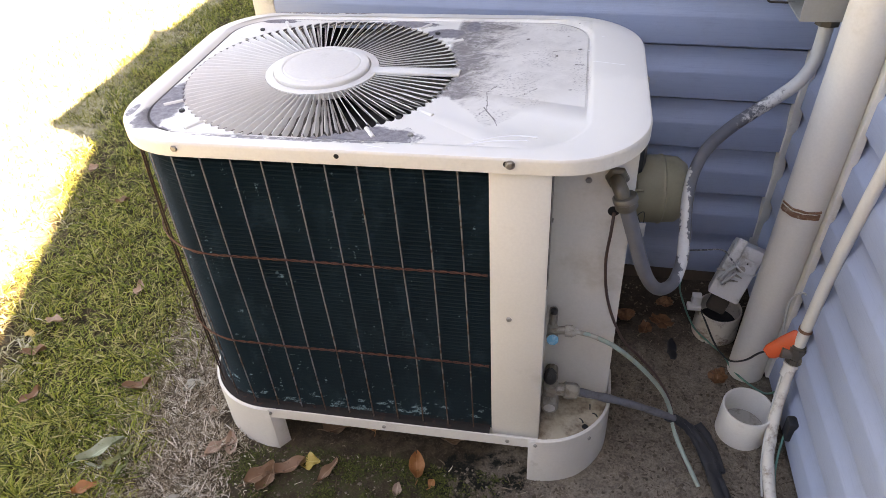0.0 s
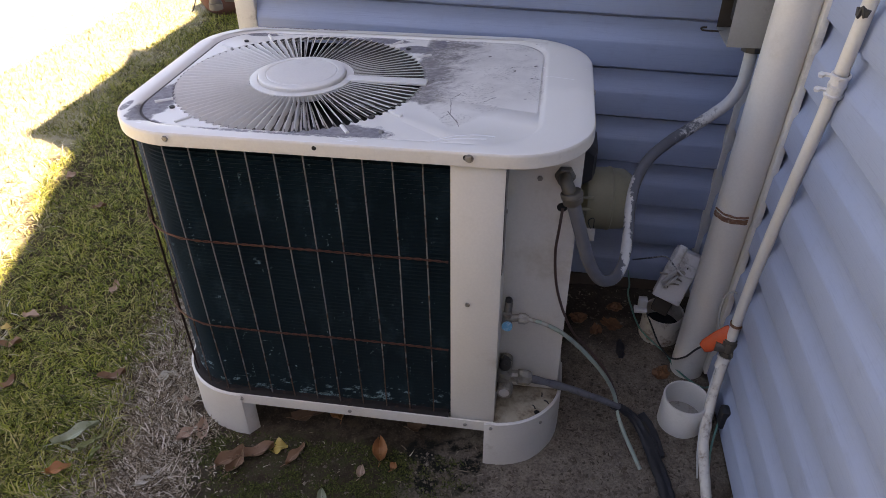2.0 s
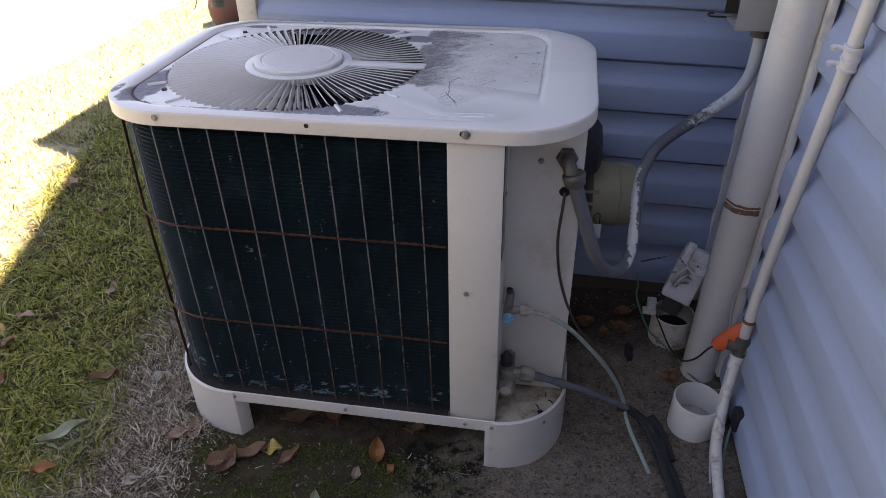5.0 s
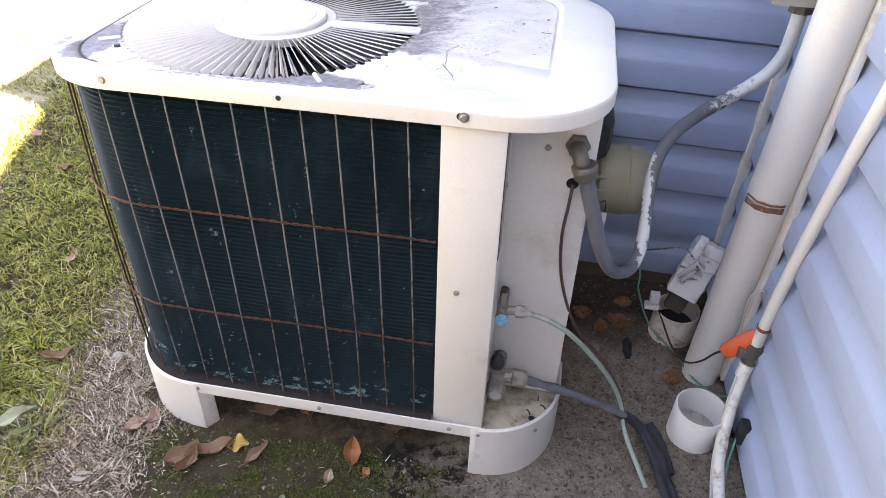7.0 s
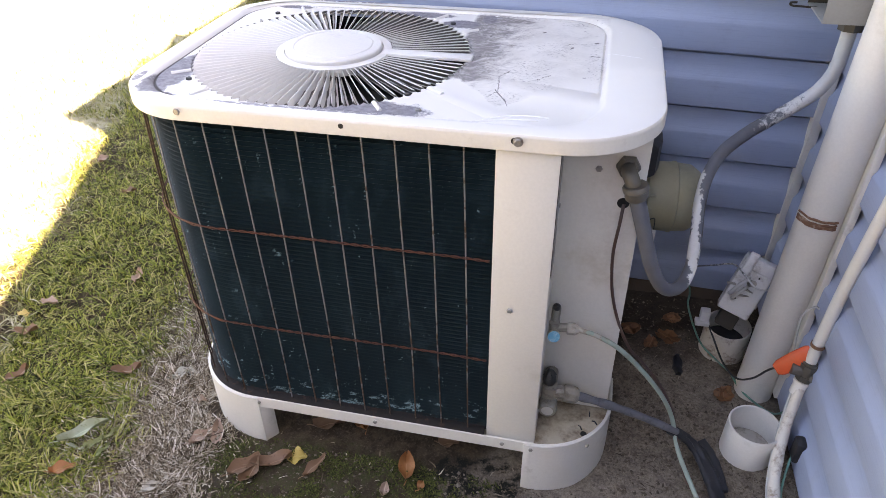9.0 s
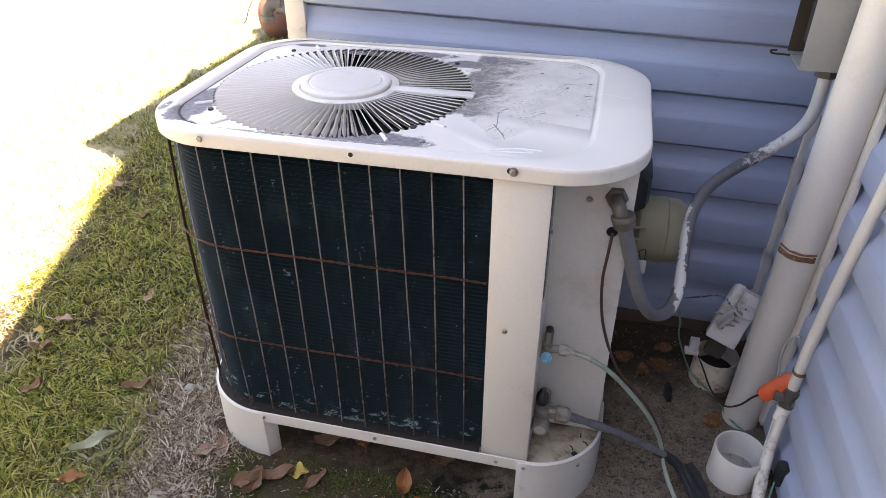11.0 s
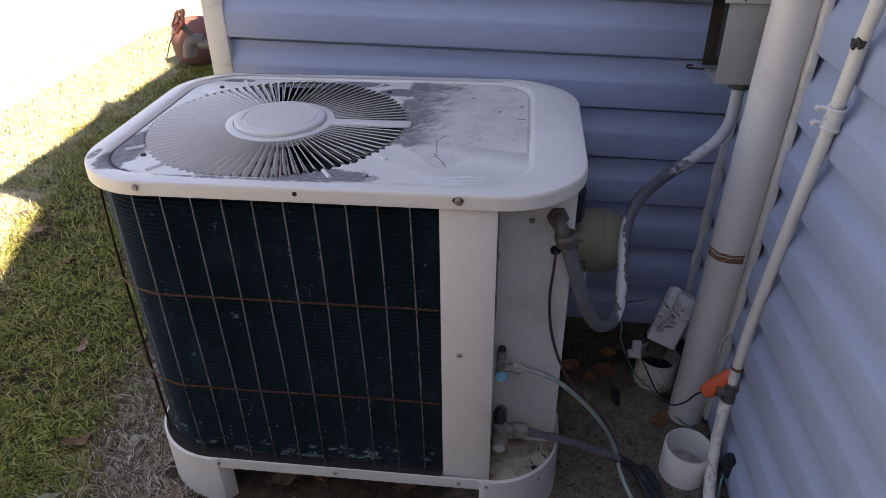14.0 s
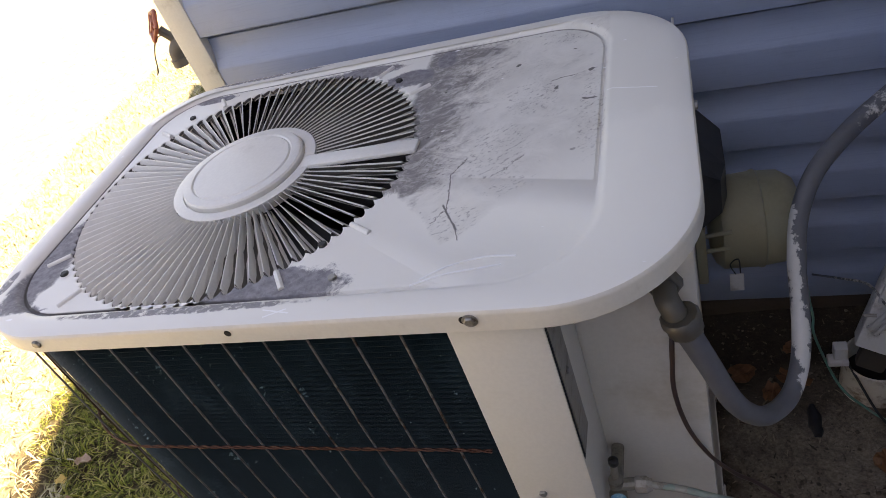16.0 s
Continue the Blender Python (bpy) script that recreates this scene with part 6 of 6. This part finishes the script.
# ---- grass and straw ----
def strips(name, count, place, material, label, category):
    """Many thin bent blades in one mesh."""
    rnd = np.random.RandomState(7)
    verts, faces = [], []
    made = 0
    while made < count:
        got = place(rnd)
        if got is None:
            continue
        x, y, ln, wd, turn, lean, bend = got
        z = height(x, y)
        dx, dy = math.cos(turn), math.sin(turn)
        sx, sy = -dy * wd / 2, dx * wd / 2
        i = len(verts)
        sway = 0.16 * ln * math.sin(x * 911 + y * 577)
        reach_, up = 0.0, 0.0
        for q, (step, share) in enumerate(((0.0, 0.8), (0.38, 1.0), (0.34, 0.75))):
            tilt = lean + bend * (q - 1)
            reach_, up = reach_ + ln * step * math.sin(tilt), up + ln * step * math.cos(tilt)
            ox, oy = x + dx * reach_ - dy * sway * (q / 2) ** 2, y + dy * reach_ + dx * sway * (q / 2) ** 2
            low = z - 0.003 if q == 0 else z + max(up, 0.0015)
            verts += [(ox + sx * share, oy + sy * share, low), (ox - sx * share, oy - sy * share, low)]
        tilt = lean + bend * 1.6
        reach_, up = reach_ + ln * 0.28 * math.sin(tilt), up + ln * 0.28 * math.cos(tilt)
        verts.append((x + dx * reach_ - dy * sway * 1.8, y + dy * reach_ + dx * sway * 1.8, z + max(up, 0.001)))
        faces += [(i, i + 1, i + 3, i + 2), (i + 2, i + 3, i + 5, i + 4), (i + 4, i + 5, i + 6)]
        made += 1
    me = bpy.data.meshes.new(name)
    me.from_pydata(verts, [], faces)
    me.materials.append(material)
    return tagged(new(name, me), label, category, kind="stuff")


def lawn_at(rnd):
    y = 0.3 + 4.6 * rnd.rand() ** 1.5
    x = -0.92 - (1.75 if y > 1.2 else 1.1) * rnd.rand()
    edge = -1.10 + 0.12 * noise.noise((x * 3, y * 3, 9)) + (0.06 if y < 1 else 0)
    if y > 1.7:
        edge = -0.86
    if x > edge and rnd.rand() > math.exp(-(x - edge) * 22):
        return None
    if noise.noise((x * 5, y * 5, 2)) < -0.25 and rnd.rand() < 0.6:
        return None
    if x < -1.64 - 0.33 * max(0, min(y, 3.0) - 1.15) + 0.2 * noise.noise((x * 3, y * 3, 5)) and y < 2.5 or x < -2.36 + 0.12 * noise.noise((x * 3, y * 3, 5)):
        return None
    # blades stand in tufts and spread outwards
    cell = 0.034
    ix, iy = math.floor(x / cell), math.floor(y / cell)
    cx, cy = (ix + 0.5 + 0.45 * math.sin(ix * 12.9 + iy * 78.2)) * cell, (iy + 0.5 + 0.45 * math.sin(ix * 39.3 + iy * 11.1)) * cell
    x, y = x + 0.30 * (cx - x), y + 0.30 * (cy - y)
    turn = math.atan2(y - cy, x - cx) + 1.6 * (rnd.rand() - 0.5) if rnd.rand() < 0.35 else rnd.rand() * 6.28
    tall = 0.75 + 0.45 * math.sin(ix * 7.1 + iy * 3.3) + 0.6 * noise.noise((x * 6, y * 6, 6))
    ln = (0.022 + 0.046 * rnd.rand()) * max(0.45, tall)
    return x, y, ln, 0.0015 + 0.0023 * rnd.rand(), turn, 0.35 + 1.05 * rnd.rand(), 0.25 + 0.65 * rnd.rand()


def under_at(rnd):
    y = 0.3 + 3.2 * rnd.rand() ** 1.4
    x = -0.95 - 1.1 * rnd.rand()
    if x < -1.64 - 0.33 * max(0, min(y, 3.0) - 1.15):
        return None
    return x, y, 0.015 + 0.045 * rnd.rand(), 0.0014 + 0.0018 * rnd.rand(), rnd.rand() * 6.28, 1.25 + 0.3 * rnd.rand(), 0.1


def straw_at(rnd):
    x, y = -1.2 + 1.0 * rnd.rand(), 0.55 + 1.0 * rnd.rand()
    near = math.exp(-((x + 0.92) / 0.15) ** 2) + (0.005 if y < 0.97 else 0.006)
    if rnd.rand() > near or (x > -0.84 and y > 0.99):
        return None
    if x > -0.72 and rnd.rand() < 0.6:
        return None
    long = 0.052 if near > 0.3 else 0.020
    return x, y, 0.010 + long * rnd.rand() ** 2, 0.0012 + 0.0022 * rnd.rand(), rnd.rand() * 6.28, 1.10 + 0.42 * rnd.rand(), -0.5 + 0.9 * rnd.rand()


def sprig_at(rnd):
    x, y = -0.85 + 0.80 * rnd.rand(), 0.60 + 0.36 * rnd.rand()
    thick = noise.noise((x * 6, y * 8, 3)) + 0.7 * noise.noise((x * 19, y * 21, 5)) + 0.5 * noise.noise((x * 60, y * 60, 1))
    if thick < 0.9 * rnd.rand() - 0.12 or x > -0.20 and rnd.rand() < 0.6:
        return None
    return x, y, 0.004 + 0.009 * rnd.rand(), 0.0016 + 0.0016 * rnd.rand(), rnd.rand() * 6.28, 0.5 + 0.8 * rnd.rand(), 0.5


def litter_at(rnd):
    x, y = -0.1 + 0.68 * rnd.rand(), 0.6 + 1.1 * rnd.rand()
    if (-0.04 < x < 0.145 and y > 0.95) or (y > 1.2 and rnd.rand() < 0.7):
        return None
    return x, y, 0.005 + 0.026 * rnd.rand() ** 2, 0.0012 + 0.0030 * rnd.rand() ** 2, rnd.rand() * 6.28, 1.45 + 0.1 * rnd.rand(), 0.05


M_MOSS = island_paint("moss", [(0.020, 0.024, 0.008), (0.060, 0.074, 0.020), (0.120, 0.132, 0.038)], 0.9)
M_LITTER = island_paint("litter", [(0.060, 0.043, 0.030), (0.120, 0.092, 0.066), (0.200, 0.162, 0.120), (0.330, 0.280, 0.215)], 0.9)
strips("grass", 105000, lawn_at, M_GRASS, "short yellow-green lawn grass", "grass")
# paler blades past the shade line: sunlight put into the grass colour
def sunlit_grass_at(rnd):
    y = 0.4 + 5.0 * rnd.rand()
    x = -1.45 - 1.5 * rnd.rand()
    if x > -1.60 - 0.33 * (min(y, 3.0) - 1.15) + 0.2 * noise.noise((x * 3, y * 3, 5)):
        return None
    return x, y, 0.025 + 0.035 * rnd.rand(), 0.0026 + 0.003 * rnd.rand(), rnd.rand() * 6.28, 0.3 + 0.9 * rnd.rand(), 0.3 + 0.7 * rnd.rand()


M_SUNLIT_GRASS = island_paint("grass lightened as sunlit", [(0.235, 0.225, 0.085), (0.36, 0.34, 0.20), (0.50, 0.475, 0.36)], 0.7)
strips("bleached_grass", 16000, sunlit_grass_at, M_SUNLIT_GRASS, "open-yard grass with sunlight put into its paler colour", "grass")
M_UNDER = island_paint("lawn thatch", [(0.030, 0.020, 0.010), (0.105, 0.078, 0.040), (0.185, 0.145, 0.080), (0.33, 0.27, 0.17)], 0.9)
strips("lawn_thatch", 16000, under_at, M_UNDER, "dead brown stems matted under the lawn grass", "thatch")
strips("straw", 46000, straw_at, M_STRAW, "bleached dry grass thatch", "straw")
strips("moss", 16000, sprig_at, M_MOSS, "low dark moss on the soil", "moss")
strips("litter", 2400, litter_at, M_LITTER, "bits of bark and straw on the soil", "litter")


def grit(count):
    """Small stones and crumbs of soil, joined."""
    rnd = np.random.RandomState(11)
    verts, faces = [], []
    while len(verts) < count * 5:
        x, y = -0.75 + 1.3 * rnd.rand(), 0.55 + 1.15 * rnd.rand()
        if (-0.82 < x < 0.14 and y > 0.96) or (x < -0.2 and rnd.rand() < 0.5) or (y > 1.3 and rnd.rand() < 0.8):
            continue
        r, i, z = 0.0013 + 0.0055 * rnd.rand() ** 4, len(verts), height(x, y)
        a = rnd.rand() * 6.28
        for k in range(4):
            verts.append((x + r * math.cos(a + 1.57 * k) * (0.7 + 0.6 * rnd.rand()), y + r * math.sin(a + 1.57 * k) * (0.7 + 0.6 * rnd.rand()), z - 0.001))
        verts.append((x + r * 0.4 * (rnd.rand() - 0.5), y, z + r * (0.5 + 0.5 * rnd.rand())))
        faces += [(i + k, i + (k + 1) % 4, i + 4) for k in range(4)]
    me = bpy.data.meshes.new("grit")
    me.from_pydata(verts, [], faces)
    me.materials.append(M_GRIT)
    return tagged(new("grit", me), "small stones and crumbs of soil", "grit", kind="stuff")


M_GRIT = island_paint("grit", [(0.082, 0.064, 0.047), (0.122, 0.097, 0.073), (0.165, 0.134, 0.104), (0.265, 0.228, 0.185)], 0.95)
grit(14000)
